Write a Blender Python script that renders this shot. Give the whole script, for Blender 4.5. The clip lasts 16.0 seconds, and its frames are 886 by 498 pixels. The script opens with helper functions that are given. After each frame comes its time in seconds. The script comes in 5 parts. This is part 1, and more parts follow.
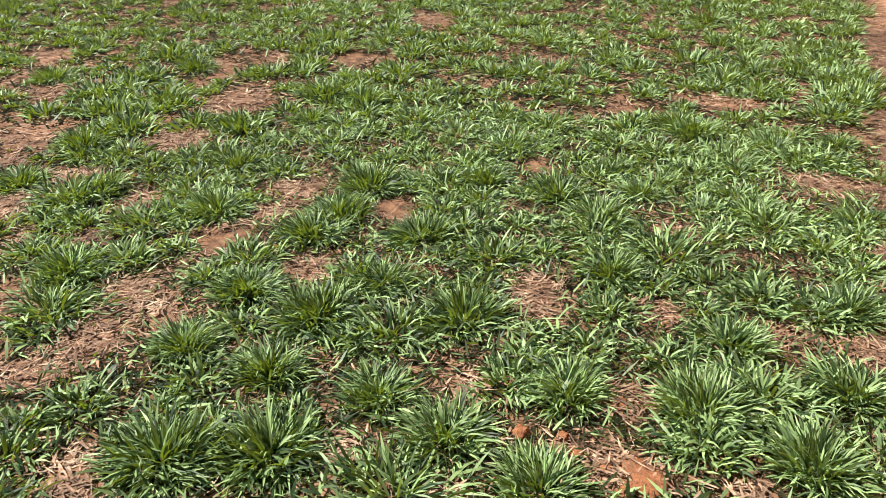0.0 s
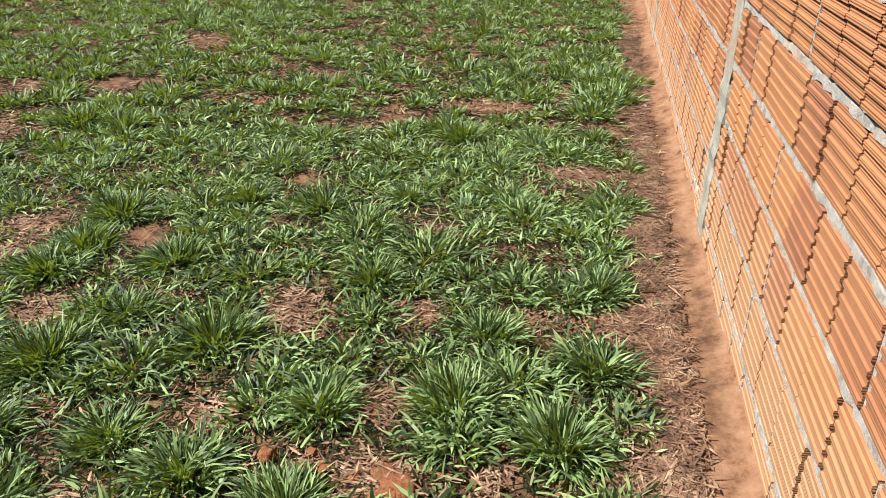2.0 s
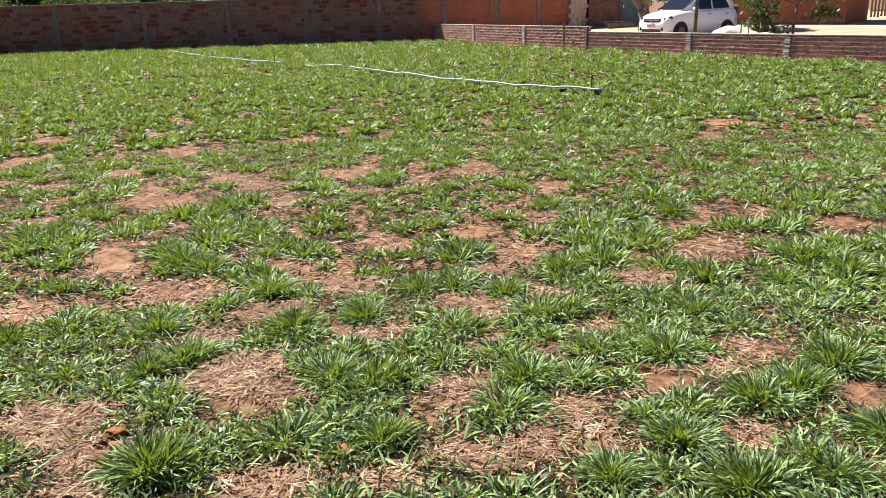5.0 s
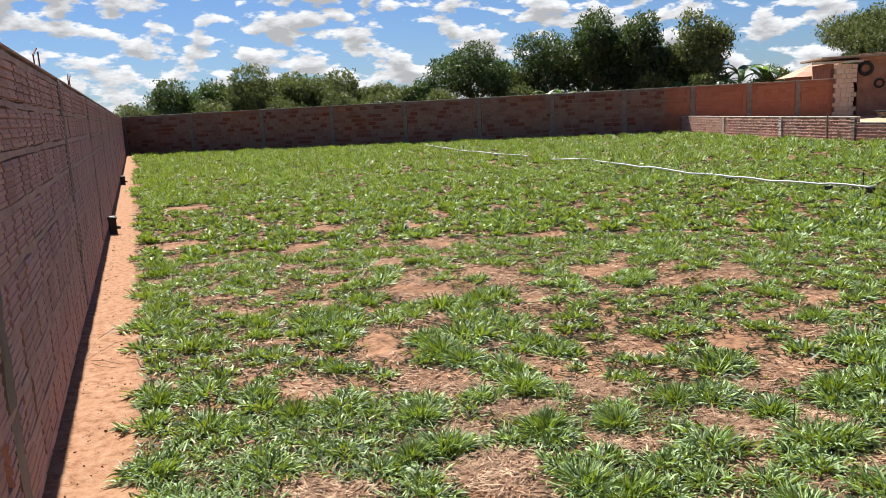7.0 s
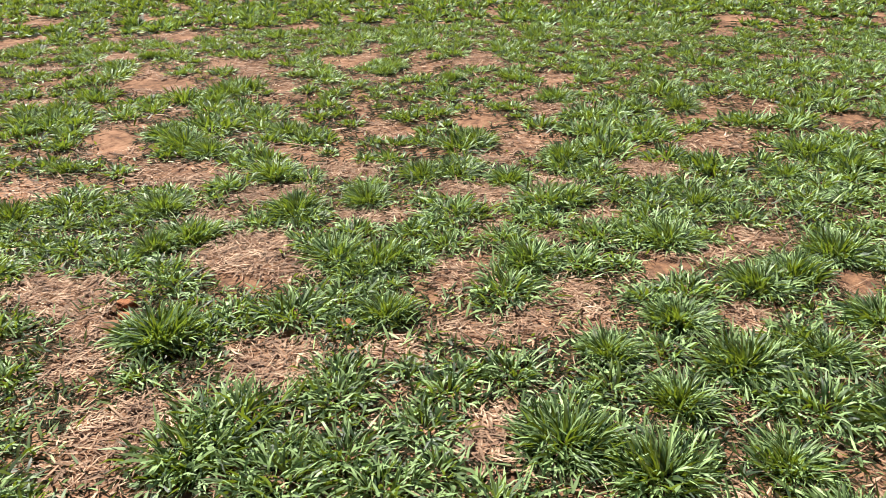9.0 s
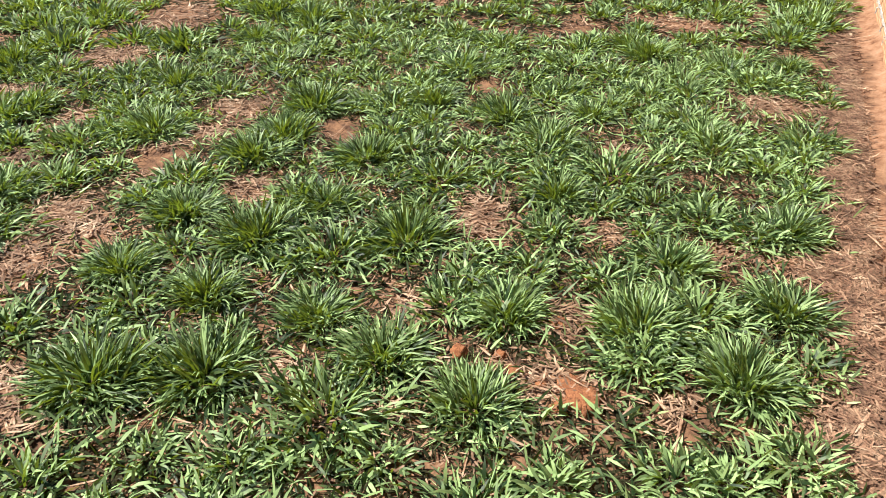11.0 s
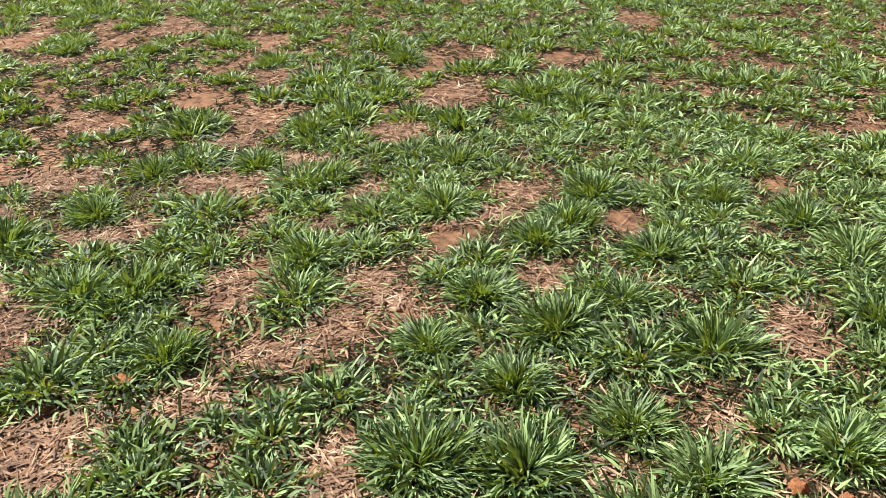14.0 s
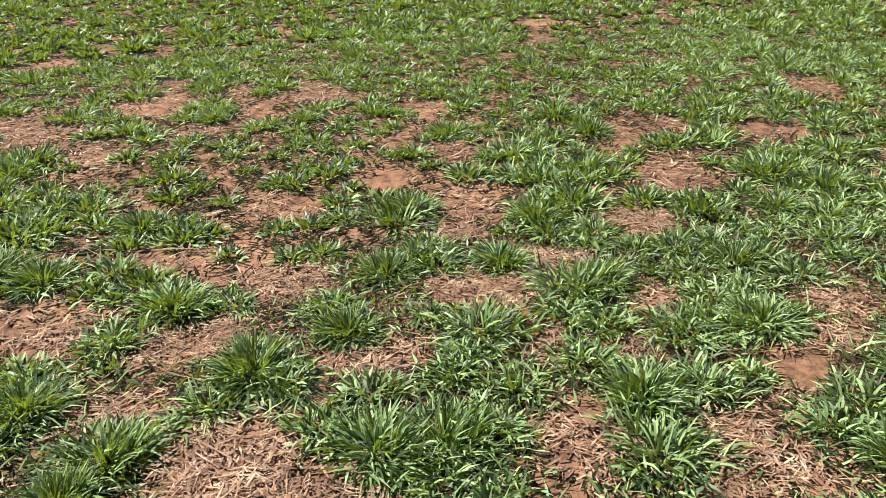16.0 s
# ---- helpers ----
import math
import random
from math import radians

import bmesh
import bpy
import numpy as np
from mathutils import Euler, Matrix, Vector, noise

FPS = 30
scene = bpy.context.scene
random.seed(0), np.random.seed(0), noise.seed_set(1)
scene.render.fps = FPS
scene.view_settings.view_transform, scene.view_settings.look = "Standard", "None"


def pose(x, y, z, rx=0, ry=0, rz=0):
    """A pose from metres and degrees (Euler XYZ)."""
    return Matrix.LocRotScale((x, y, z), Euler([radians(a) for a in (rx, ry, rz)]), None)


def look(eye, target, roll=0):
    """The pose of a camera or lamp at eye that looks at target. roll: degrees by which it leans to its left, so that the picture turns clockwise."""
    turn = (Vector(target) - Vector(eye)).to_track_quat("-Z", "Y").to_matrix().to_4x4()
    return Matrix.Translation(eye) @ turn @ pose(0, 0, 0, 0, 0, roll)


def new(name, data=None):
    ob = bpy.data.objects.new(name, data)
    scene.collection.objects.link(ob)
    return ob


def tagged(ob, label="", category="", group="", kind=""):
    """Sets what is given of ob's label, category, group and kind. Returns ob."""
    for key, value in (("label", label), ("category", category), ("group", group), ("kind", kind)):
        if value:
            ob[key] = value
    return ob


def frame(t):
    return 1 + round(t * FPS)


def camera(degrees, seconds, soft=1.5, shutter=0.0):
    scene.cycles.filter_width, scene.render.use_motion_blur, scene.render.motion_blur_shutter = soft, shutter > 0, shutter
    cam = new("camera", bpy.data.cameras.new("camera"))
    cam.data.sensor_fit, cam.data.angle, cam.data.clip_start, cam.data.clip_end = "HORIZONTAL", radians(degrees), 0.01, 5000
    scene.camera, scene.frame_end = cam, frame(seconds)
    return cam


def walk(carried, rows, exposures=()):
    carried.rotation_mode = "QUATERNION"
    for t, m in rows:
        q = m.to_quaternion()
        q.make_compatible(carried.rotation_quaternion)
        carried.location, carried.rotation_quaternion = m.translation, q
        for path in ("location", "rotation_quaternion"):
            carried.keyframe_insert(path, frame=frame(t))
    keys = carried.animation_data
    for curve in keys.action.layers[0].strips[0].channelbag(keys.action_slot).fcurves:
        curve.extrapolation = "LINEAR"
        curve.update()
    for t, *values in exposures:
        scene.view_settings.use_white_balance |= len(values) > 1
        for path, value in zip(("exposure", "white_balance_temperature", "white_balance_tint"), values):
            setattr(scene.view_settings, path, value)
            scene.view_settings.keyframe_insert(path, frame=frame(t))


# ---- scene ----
cam = camera(60.2, 16.0, soft=0.45)
PATH = [
    (0, (0.435, 0.058, 1.404), (2.128, 0.545, 0.459), 0.1),
    (0.5, (0.434, -0.003, 1.416), (2.156, 0.354, 0.462), -0.8),
    (1, (0.474, -0.019, 1.384), (2.225, -0.022, 0.417), 2.5),
    (1.5, (0.494, -0.101, 1.362), (2.244, -0.197, 0.399), 1.7),
    (2, (0.534, -0.197, 1.328), (2.324, -0.133, 0.438), 0.9),
    (2.5, (0.568, -0.225, 1.24), (2.378, -0.051, 0.407), 0.5),
    (3, (0.567, -0.202, 1.244), (2.349, 0.121, 0.396), 0.0),
    (3.5, (0.51, -0.124, 1.326), (2.218, 0.552, 0.535), -0.6),
    (4, (0.49, -0.07, 1.351), (2.073, 0.898, 0.605), -1.0),
    (4.5, (0.423, -0.016, 1.413), (1.817, 1.242, 0.724), -1.4),
    (5, (0.355, 0.047, 1.461), (1.551, 1.532, 0.858), -1.7),
    (5.2, (0.329, 0.062, 1.481), (1.457, 1.61, 0.906), -1.7),
    (7.3, (0.206, 0.039, 1.575), (0.91, 1.878, 1.223), -3.0),
    (7.5, (0.215, 0.043, 1.561), (0.933, 1.876, 1.205), -2.9),
    (8, (0.241, 0.056, 1.529), (1.042, 1.839, 1.106), -2.5),
    (8.5, (0.278, 0.071, 1.463), (1.213, 1.718, 0.821), -1.6),
    (9, (0.317, 0.038, 1.393), (1.454, 1.451, 0.55), -0.5),
    (9.5, (0.38, -0.022, 1.359), (1.746, 1.084, 0.404), 0.1),
    (10, (0.431, -0.064, 1.324), (1.906, 0.82, 0.303), -0.3),
    (10.2, (0.451, -0.084, 1.333), (1.966, 0.692, 0.281), 0.1),
    (12.3, (0.48, 0.155, 1.393), (2.155, 0.217, 0.303), 2.3),
    (12.5, (0.475, 0.15, 1.4), (2.153, 0.232, 0.315), 2.6),
    (13, (0.482, 0.139, 1.407), (2.162, 0.479, 0.376), -0.4),
    (13.5, (0.455, 0.231, 1.405), (2.041, 0.897, 0.385), -2.0),
    (14, (0.399, 0.418, 1.416), (1.948, 1.241, 0.455), -0.3),
    (14.5, (0.357, 0.569, 1.431), (1.902, 1.449, 0.516), -0.6),
    (15, (0.396, 0.908, 1.397), (1.941, 1.828, 0.522), -1.0),
    (15.5, (0.42, 1.228, 1.417), (1.973, 2.142, 0.549), -1.6),
    (16, (0.441, 1.62, 1.377), (2.016, 2.52, 0.535), -0.5),
]
EXPOSURE = [(0.0, 1.18), (0.5, 1.15), (1.0, 1.0), (1.5, 0.78), (2.0, 0.88), (2.5, 1.07), (3.0, 1.18), (3.5, 1.36), (5.0, 1.42), (7.5, 1.38), (8.5, 1.42), (9.0, 1.36), (9.6, 1.15), (10.2, 1.21), (12.5, 1.16), (14.0, 1.22), (16.0, 1.23)]
walk(cam, [(t, look(eye, target, roll)) for t, eye, target, roll in PATH], EXPOSURE)

# ---- light ----
SUN = Vector((-0.024, 0.60, 0.80)).normalized()
sun = new("sun", bpy.data.lights.new("sun", "SUN"))
sun.data.energy, sun.data.angle, sun.data.color = 5.0, radians(0.55), (1.0, 0.95, 0.87)
sun.matrix_world = look((0, 0, 30), Vector((0, 0, 30)) - SUN)


def nodes_of(block):
    block.use_nodes = True
    tree = block.node_tree
    tree.nodes.clear()
    return tree


def node(tree, kind, **settings):
    n = tree.nodes.new(kind)
    for key, value in settings.items():
        if key in n.inputs:
            n.inputs[key].default_value = value
        else:
            setattr(n, key, value)
    return n


def sky_world():
    world = bpy.data.worlds.new("sky")
    scene.world = world
    t = nodes_of(world)
    link = t.links.new
    sky = node(t, "ShaderNodeTexSky", sky_type="NISHITA", sun_disc=False, sun_elevation=math.asin(SUN.z),
               sun_rotation=math.atan2(SUN.x, SUN.y), air_density=1.0, dust_density=0.3, ozone_density=2.0)
    # cumulus clouds: two noises over the direction, squeezed in height
    co = node(t, "ShaderNodeTexCoord")

    def cloud_noise(lift):
        shift = node(t, "ShaderNodeMapping")
        shift.inputs["Location"].default_value = (1.7, 0.35, lift)
        shift.inputs["Scale"].default_value = (1.0, 1.0, 2.4)
        link(co.outputs["Generated"], shift.inputs["Vector"])
        n = node(t, "ShaderNodeTexNoise", Scale=20.0, Detail=9.0, Roughness=0.53, Distortion=0.0)
        link(shift.outputs[0], n.inputs["Vector"])
        return n

    here, above = cloud_noise(0.0), cloud_noise(0.022)
    cover = node(t, "ShaderNodeMapRange", interpolation_type="SMOOTHSTEP")
    cover.inputs["From Min"].default_value, cover.inputs["From Max"].default_value = 0.430, 0.500
    # seen edge-on near the horizon the clouds close up; overhead they stand apart
    lift = node(t, "ShaderNodeSeparateXYZ")
    link(co.outputs["Generated"], lift.inputs[0])
    thin = node(t, "ShaderNodeMath", operation="MULTIPLY_ADD")
    thin.inputs[1].default_value = -0.48
    link(lift.outputs[2], thin.inputs[0])
    link(here.outputs[0], thin.inputs[2])
    link(thin.outputs[0], cover.inputs["Value"])
    grey = node(t, "ShaderNodeMapRange")
    grey.inputs["From Min"].default_value, grey.inputs["From Max"].default_value = 0.44, 0.62
    grey.inputs["To Min"].default_value, grey.inputs["To Max"].default_value = 1.0, 0.5
    link(above.outputs[0], grey.inputs["Value"])
    tone = node(t, "ShaderNodeMix", data_type="RGBA", blend_type="MULTIPLY")
    tone.inputs["Factor"].default_value = 1.0
    tone.inputs["A"].default_value = (15.0, 15.3, 15.8, 1)
    link(grey.outputs[0], tone.inputs["B"])
    deep = node(t, "ShaderNodeMix", data_type="RGBA", blend_type="MULTIPLY")
    deep.inputs["Factor"].default_value = 1.0
    deep.inputs["B"].default_value = (0.74, 0.98, 1.42, 1)
    link(sky.outputs[0], deep.inputs["A"])
    mix = node(t, "ShaderNodeMix", data_type="RGBA")
    link(cover.outputs[0], mix.inputs["Factor"])
    link(deep.outputs["Result"], mix.inputs["A"])
    link(tone.outputs["Result"], mix.inputs["B"])
    back = node(t, "ShaderNodeBackground", Strength=0.025)
    link(mix.outputs["Result"], back.inputs["Color"])
    link(back.outputs[0], node(t, "ShaderNodeOutputWorld").inputs["Surface"])


sky_world()


# ---- materials ----
def ramp(tree, stops):
    r = tree.nodes.new("ShaderNodeValToRGB")
    while len(r.color_ramp.elements) < len(stops):
        r.color_ramp.elements.new(0.5)
    for e, (at, colour) in zip(r.color_ramp.elements, stops):
        e.position, e.color = at, (*colour, 1)
    return r


def surface(name, colours, scale=8.0, fine=90.0, rough=0.85, bump=0.3, depth=0.01, metal=0.0, pieces="", spread=0.15, coords="Object",
            stain=None, stain_scale=1.5, stain_at=(0.5, 0.7), specular=0.3):
    """Two scales of variation in colour and relief. pieces: 'object' or 'island' varies the tone piece by piece."""
    m = bpy.data.materials.new(name)
    t = nodes_of(m)
    link = t.links.new
    co = node(t, "ShaderNodeTexCoord").outputs[coords] if coords != "World" else node(t, "ShaderNodeNewGeometry").outputs["Position"]
    big = node(t, "ShaderNodeTexNoise", Scale=scale, Detail=6.0, Roughness=0.6)
    small = node(t, "ShaderNodeTexNoise", Scale=fine, Detail=5.0, Roughness=0.7)
    link(co, big.inputs["Vector"])
    link(co, small.inputs["Vector"])
    blend = node(t, "ShaderNodeMix", data_type="FLOAT")
    blend.inputs["Factor"].default_value = 0.4
    link(big.outputs[0], blend.inputs["A"])
    link(small.outputs[0], blend.inputs["B"])
    n = len(colours)
    col = ramp(t, [(0.34 + 0.32 * i / max(n - 1, 1), c) for i, c in enumerate(colours)])
    link(blend.outputs["Result"], col.inputs[0])
    out = col.outputs[0]
    if stain:
        s = node(t, "ShaderNodeTexNoise", Scale=stain_scale, Detail=7.0, Roughness=0.65)
        link(co, s.inputs["Vector"])
        sm = node(t, "ShaderNodeMapRange")
        sm.inputs["From Min"].default_value, sm.inputs["From Max"].default_value = stain_at
        link(s.outputs[0], sm.inputs["Value"])
        mx = node(t, "ShaderNodeMix", data_type="RGBA")
        link(sm.outputs[0], mx.inputs["Factor"])
        link(out, mx.inputs["A"])
        mx.inputs["B"].default_value = (*stain, 1)
        out = mx.outputs["Result"]
    if pieces:
        rnd = node(t, "ShaderNodeObjectInfo").outputs["Random"] if pieces == "object" else node(t, "ShaderNodeNewGeometry").outputs["Random Per Island"]
        mr = node(t, "ShaderNodeMapRange")
        mr.inputs["To Min"].default_value, mr.inputs["To Max"].default_value = 1 - spread, 1 + spread
        link(rnd, mr.inputs["Value"])
        mul = node(t, "ShaderNodeMix", data_type="RGBA", blend_type="MULTIPLY")
        mul.inputs["Factor"].default_value = 1.0
        link(out, mul.inputs["A"])
        link(mr.outputs[0], mul.inputs["B"])
        out = mul.outputs["Result"]
    b = node(t, "ShaderNodeBsdfPrincipled", Roughness=rough, Metallic=metal)
    b.inputs["Specular IOR Level"].default_value = specular
    link(out, b.inputs["Base Color"])
    if bump:
        bp = node(t, "ShaderNodeBump", Strength=bump, Distance=depth)
        link(blend.outputs["Result"], bp.inputs["Height"])
        link(bp.outputs[0], b.inputs["Normal"])
    link(b.outputs[0], node(t, "ShaderNodeOutputMaterial").inputs["Surface"])
    return m


def leafy(name, low, high, through_colour, rough=0.45, share=0.35, gloss=0.4):
    """Leaves and blades: a glossy skin over a body that lets light through; each island has its own tone."""
    m = bpy.data.materials.new(name)
    t = nodes_of(m)
    link = t.links.new
    rnd = node(t, "ShaderNodeNewGeometry").outputs["Random Per Island"]
    big = node(t, "ShaderNodeTexNoise", Scale=0.8, Detail=3.0)
    link(node(t, "ShaderNodeNewGeometry").outputs["Position"], big.inputs["Vector"])
    f = node(t, "ShaderNodeMix", data_type="FLOAT")
    f.inputs["Factor"].default_value = 0.35
    link(rnd, f.inputs["A"])
    link(big.outputs[0], f.inputs["B"])
    col = ramp(t, [(0.30, low), (0.80, high)])
    link(f.outputs["Result"], col.inputs[0])
    b = node(t, "ShaderNodeBsdfPrincipled", Roughness=rough)
    b.inputs["Specular IOR Level"].default_value = gloss
    link(col.outputs[0], b.inputs["Base Color"])
    tr = node(t, "ShaderNodeBsdfTranslucent")
    tr.inputs["Color"].default_value = (*through_colour, 1)
    mx = node(t, "ShaderNodeMixShader")
    mx.inputs[0].default_value = share
    link(b.outputs[0], mx.inputs[1])
    link(tr.outputs[0], mx.inputs[2])
    link(mx.outputs[0], node(t, "ShaderNodeOutputMaterial").inputs["Surface"])
    return m


def fired_clay(name, light, dark, spread, dust=0.0):
    """Extruded hollow clay block: fine drawn ribs along its length, kiln marks, dust splashed up from the ground."""
    m = bpy.data.materials.new(name)
    t = nodes_of(m)
    link = t.links.new
    geo = node(t, "ShaderNodeNewGeometry")
    oi = node(t, "ShaderNodeObjectInfo")
    co = node(t, "ShaderNodeTexCoord").outputs["Object"]
    sep = node(t, "ShaderNodeSeparateXYZ")
    link(co, sep.inputs[0])
    blotch = node(t, "ShaderNodeTexNoise", Scale=7.0, Detail=6.0, Roughness=0.65)
    link(geo.outputs["Position"], blotch.inputs["Vector"])
    drawn = node(t, "ShaderNodeTexNoise", Scale=1.0, Detail=4.0)
    squash = node(t, "ShaderNodeMapping")
    squash.inputs["Scale"].default_value = (5, 60, 160)
    link(geo.outputs["Position"], squash.inputs["Vector"])
    link(squash.outputs[0], drawn.inputs["Vector"])
    s1 = node(t, "ShaderNodeMath", operation="MULTIPLY")
    s1.inputs[1].default_value = spread
    shake = node(t, "ShaderNodeMath", operation="ADD")
    link(oi.outputs["Random"], shake.inputs[0])
    link(geo.outputs["Random Per Island"], shake.inputs[1])
    wrap = node(t, "ShaderNodeMath", operation="FRACT")
    link(shake.outputs[0], wrap.inputs[0])
    skew = node(t, "ShaderNodeMath", operation="POWER")
    skew.inputs[1].default_value = 2.2
    link(wrap.outputs[0], skew.inputs[0])
    link(skew.outputs[0], s1.inputs[0])
    s2 = node(t, "ShaderNodeMath", operation="MULTIPLY_ADD")
    s2.inputs[1].default_value = 0.55
    link(blotch.outputs[0], s2.inputs[0])
    link(s1.outputs[0], s2.inputs[2])
    s3 = node(t, "ShaderNodeMath", operation="MULTIPLY_ADD")
    s3.inputs[1].default_value = 0.25
    link(drawn.outputs[0], s3.inputs[0])
    link(s2.outputs[0], s3.inputs[2])
    col = ramp(t, [(0.25, light), (0.62, tuple(0.6 * a + 0.4 * b for a, b in zip(light, dark))), (0.95, dark)])
    link(s3.outputs[0], col.inputs[0])
    out = col.outputs[0]
    if dust:
        # soil splashed up by rain, uneven along its upper edge
        pz = node(t, "ShaderNodeSeparateXYZ")
        link(geo.outputs["Position"], pz.inputs[0])
        sp = node(t, "ShaderNodeTexNoise", Scale=5.0, Detail=8.0, Roughness=0.75)
        link(geo.outputs["Position"], sp.inputs["Vector"])
        up = node(t, "ShaderNodeMath", operation="MULTIPLY_ADD")
        up.inputs[1].default_value = -0.75
        link(sp.outputs[0], up.inputs[0])
        link(pz.outputs[2], up.inputs[2])
        mr = node(t, "ShaderNodeMapRange")
        mr.inputs["From Min"].default_value, mr.inputs["From Max"].default_value = -0.24, 0.22
        mr.inputs["To Min"].default_value, mr.inputs["To Max"].default_value = dust, 0.0
        link(up.outputs[0], mr.inputs["Value"])
        mx = node(t, "ShaderNodeMix", data_type="RGBA")
        link(mr.outputs[0], mx.inputs["Factor"])
        link(out, mx.inputs["A"])
        mx.inputs["B"].default_value = (0.435, 0.250, 0.140, 1)
        out = mx.outputs["Result"]
    b = node(t, "ShaderNodeBsdfPrincipled", Roughness=0.8)
    b.inputs["Specular IOR Level"].default_value = 0.25
    link(out, b.inputs["Base Color"])
    rib = node(t, "ShaderNodeMath", operation="MULTIPLY")
    rib.inputs[1].default_value = 2 * math.pi / 0.0058
    link(sep.outputs[2], rib.inputs[0])
    sine = node(t, "ShaderNodeMath", operation="SINE")
    link(rib.outputs[0], sine.inputs[0])
    gate = node(t, "ShaderNodeMath", operation="MULTIPLY_ADD")
    gate.inputs[1].default_value = 0.5
    link(sine.outputs[0], gate.inputs[0])
    link(drawn.outputs[0], gate.inputs[2])
    bp = node(t, "ShaderNodeBump", Strength=0.38, Distance=0.004)
    link(gate.outputs[0], bp.inputs["Height"])
    link(bp.outputs[0], b.inputs["Normal"])
    link(b.outputs[0], node(t, "ShaderNodeOutputMaterial").inputs["Surface"])
    return m


def plain(name, colour, rough=0.5, metal=0.0, coat=0.0):
    m = bpy.data.materials.new(name)
    t = nodes_of(m)
    b = node(t, "ShaderNodeBsdfPrincipled", Roughness=rough, Metallic=metal)
    b.inputs["Base Color"].default_value = (*colour, 1)
    b.inputs["Coat Weight"].default_value = coat
    t.links.new(b.outputs[0], node(t, "ShaderNodeOutputMaterial").inputs["Surface"])
    return m


def soil_material():
    """Red earth: crumbs and pebbles in relief, paler dusty places, brown rotted litter in between."""
    m = bpy.data.materials.new("red_earth")
    t = nodes_of(m)
    link = t.links.new
    pos = node(t, "ShaderNodeNewGeometry").outputs["Position"]
    big = node(t, "ShaderNodeTexNoise", Scale=1.7, Detail=5.0, Roughness=0.65)
    mid = node(t, "ShaderNodeTexNoise", Scale=16.0, Detail=8.0, Roughness=0.7)
    fine = node(t, "ShaderNodeTexVoronoi", Scale=75.0)
    for n in (big, mid, fine):
        link(pos, n.inputs["Vector"])
    earth = ramp(t, [(0.30, (0.115, 0.050, 0.027)), (0.48, (0.265, 0.142, 0.082)), (0.68, (0.325, 0.202, 0.130))])
    link(mid.outputs[0], earth.inputs[0])
    brown = ramp(t, [(0.35, (0.060, 0.033, 0.023)), (0.65, (0.240, 0.130, 0.072))])
    link(mid.outputs[0], brown.inputs[0])
    f = node(t, "ShaderNodeMapRange")
    f.inputs["From Min"].default_value, f.inputs["From Max"].default_value = 0.36, 0.54
    link(big.outputs[0], f.inputs["Value"])
    sep = node(t, "ShaderNodeSeparateXYZ")
    link(pos, sep.inputs[0])
    trodden = node(t, "ShaderNodeMapRange")
    trodden.inputs["From Min"].default_value, trodden.inputs["From Max"].default_value = 0.0, 0.25
    link(sep.outputs[0], trodden.inputs["Value"])
    foot = node(t, "ShaderNodeMapRange")
    foot.inputs["From Min"].default_value, foot.inputs["From Max"].default_value = 0.030, 0.012
    link(sep.outputs[2], foot.inputs["Value"])
    dug = node(t, "ShaderNodeMath", operation="MULTIPLY")
    link(trodden.outputs[0], dug.inputs[0])
    link(foot.outputs[0], dug.inputs[1])
    both = node(t, "ShaderNodeMath", operation="MULTIPLY")
    link(dug.outputs[0], both.inputs[0])
    link(f.outputs[0], both.inputs[1])
    mx = node(t, "ShaderNodeMix", data_type="RGBA")
    link(both.outputs[0], mx.inputs["Factor"])
    link(earth.outputs[0], mx.inputs["A"])
    link(brown.outputs[0], mx.inputs["B"])
    b = node(t, "ShaderNodeBsdfPrincipled", Roughness=0.95)
    b.inputs["Specular IOR Level"].default_value = 0.1
    link(mx.outputs["Result"], b.inputs["Base Color"])
    h = node(t, "ShaderNodeMath", operation="MULTIPLY_ADD")
    h.inputs[1].default_value = 0.25
    link(fine.outputs[0], h.inputs[0])
    link(mid.outputs[0], h.inputs[2])
    bp = node(t, "ShaderNodeBump", Strength=0.55, Distance=0.02)
    link(h.outputs[0], bp.inputs["Height"])
    link(bp.outputs[0], b.inputs["Normal"])
    link(b.outputs[0], node(t, "ShaderNodeOutputMaterial").inputs["Surface"])
    return m


EARTH = soil_material()
FRESH_EARTH = surface("fresh_orange_earth", [(0.10, 0.038, 0.018), (0.27, 0.105, 0.045), (0.36, 0.165, 0.075)], 60, 240, 0.95, 1.0, 0.008, coords="World")
SAND = surface("pale_sand", [(0.30, 0.19, 0.115), (0.40, 0.275, 0.18), (0.46, 0.335, 0.235)], 0.6, 14, 0.95, 0.5, 0.03, coords="World")
GRASS = leafy("grass_blade", (0.008, 0.026, 0.008), (0.305, 0.440, 0.180), (0.52, 0.68, 0.04), 0.50, 0.14, 0.28)
# near-black leaf colour that stands in for the shade between grass blades
GRASS_GAP_SHADE = leafy("shade_under_grass", (0.010, 0.014, 0.006), (0.042, 0.038, 0.019), (0.08, 0.10, 0.02), 0.8, 0.08, 0.05)
CHIPS = surface("brown_leaf_chips", [(0.06, 0.034, 0.022), (0.18, 0.100, 0.062), (0.34, 0.222, 0.140)], 9, 60, 0.85, 0.2, 0.003, pieces="island", spread=0.5, coords="World")
STRAW = surface("dry_straw", [(0.07, 0.040, 0.025), (0.235, 0.143, 0.088), (0.50, 0.365, 0.250)], 9, 60, 0.8, 0.2, 0.003, pieces="island", spread=0.45, coords="World")
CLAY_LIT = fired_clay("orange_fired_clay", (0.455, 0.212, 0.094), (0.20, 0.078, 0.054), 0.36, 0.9)
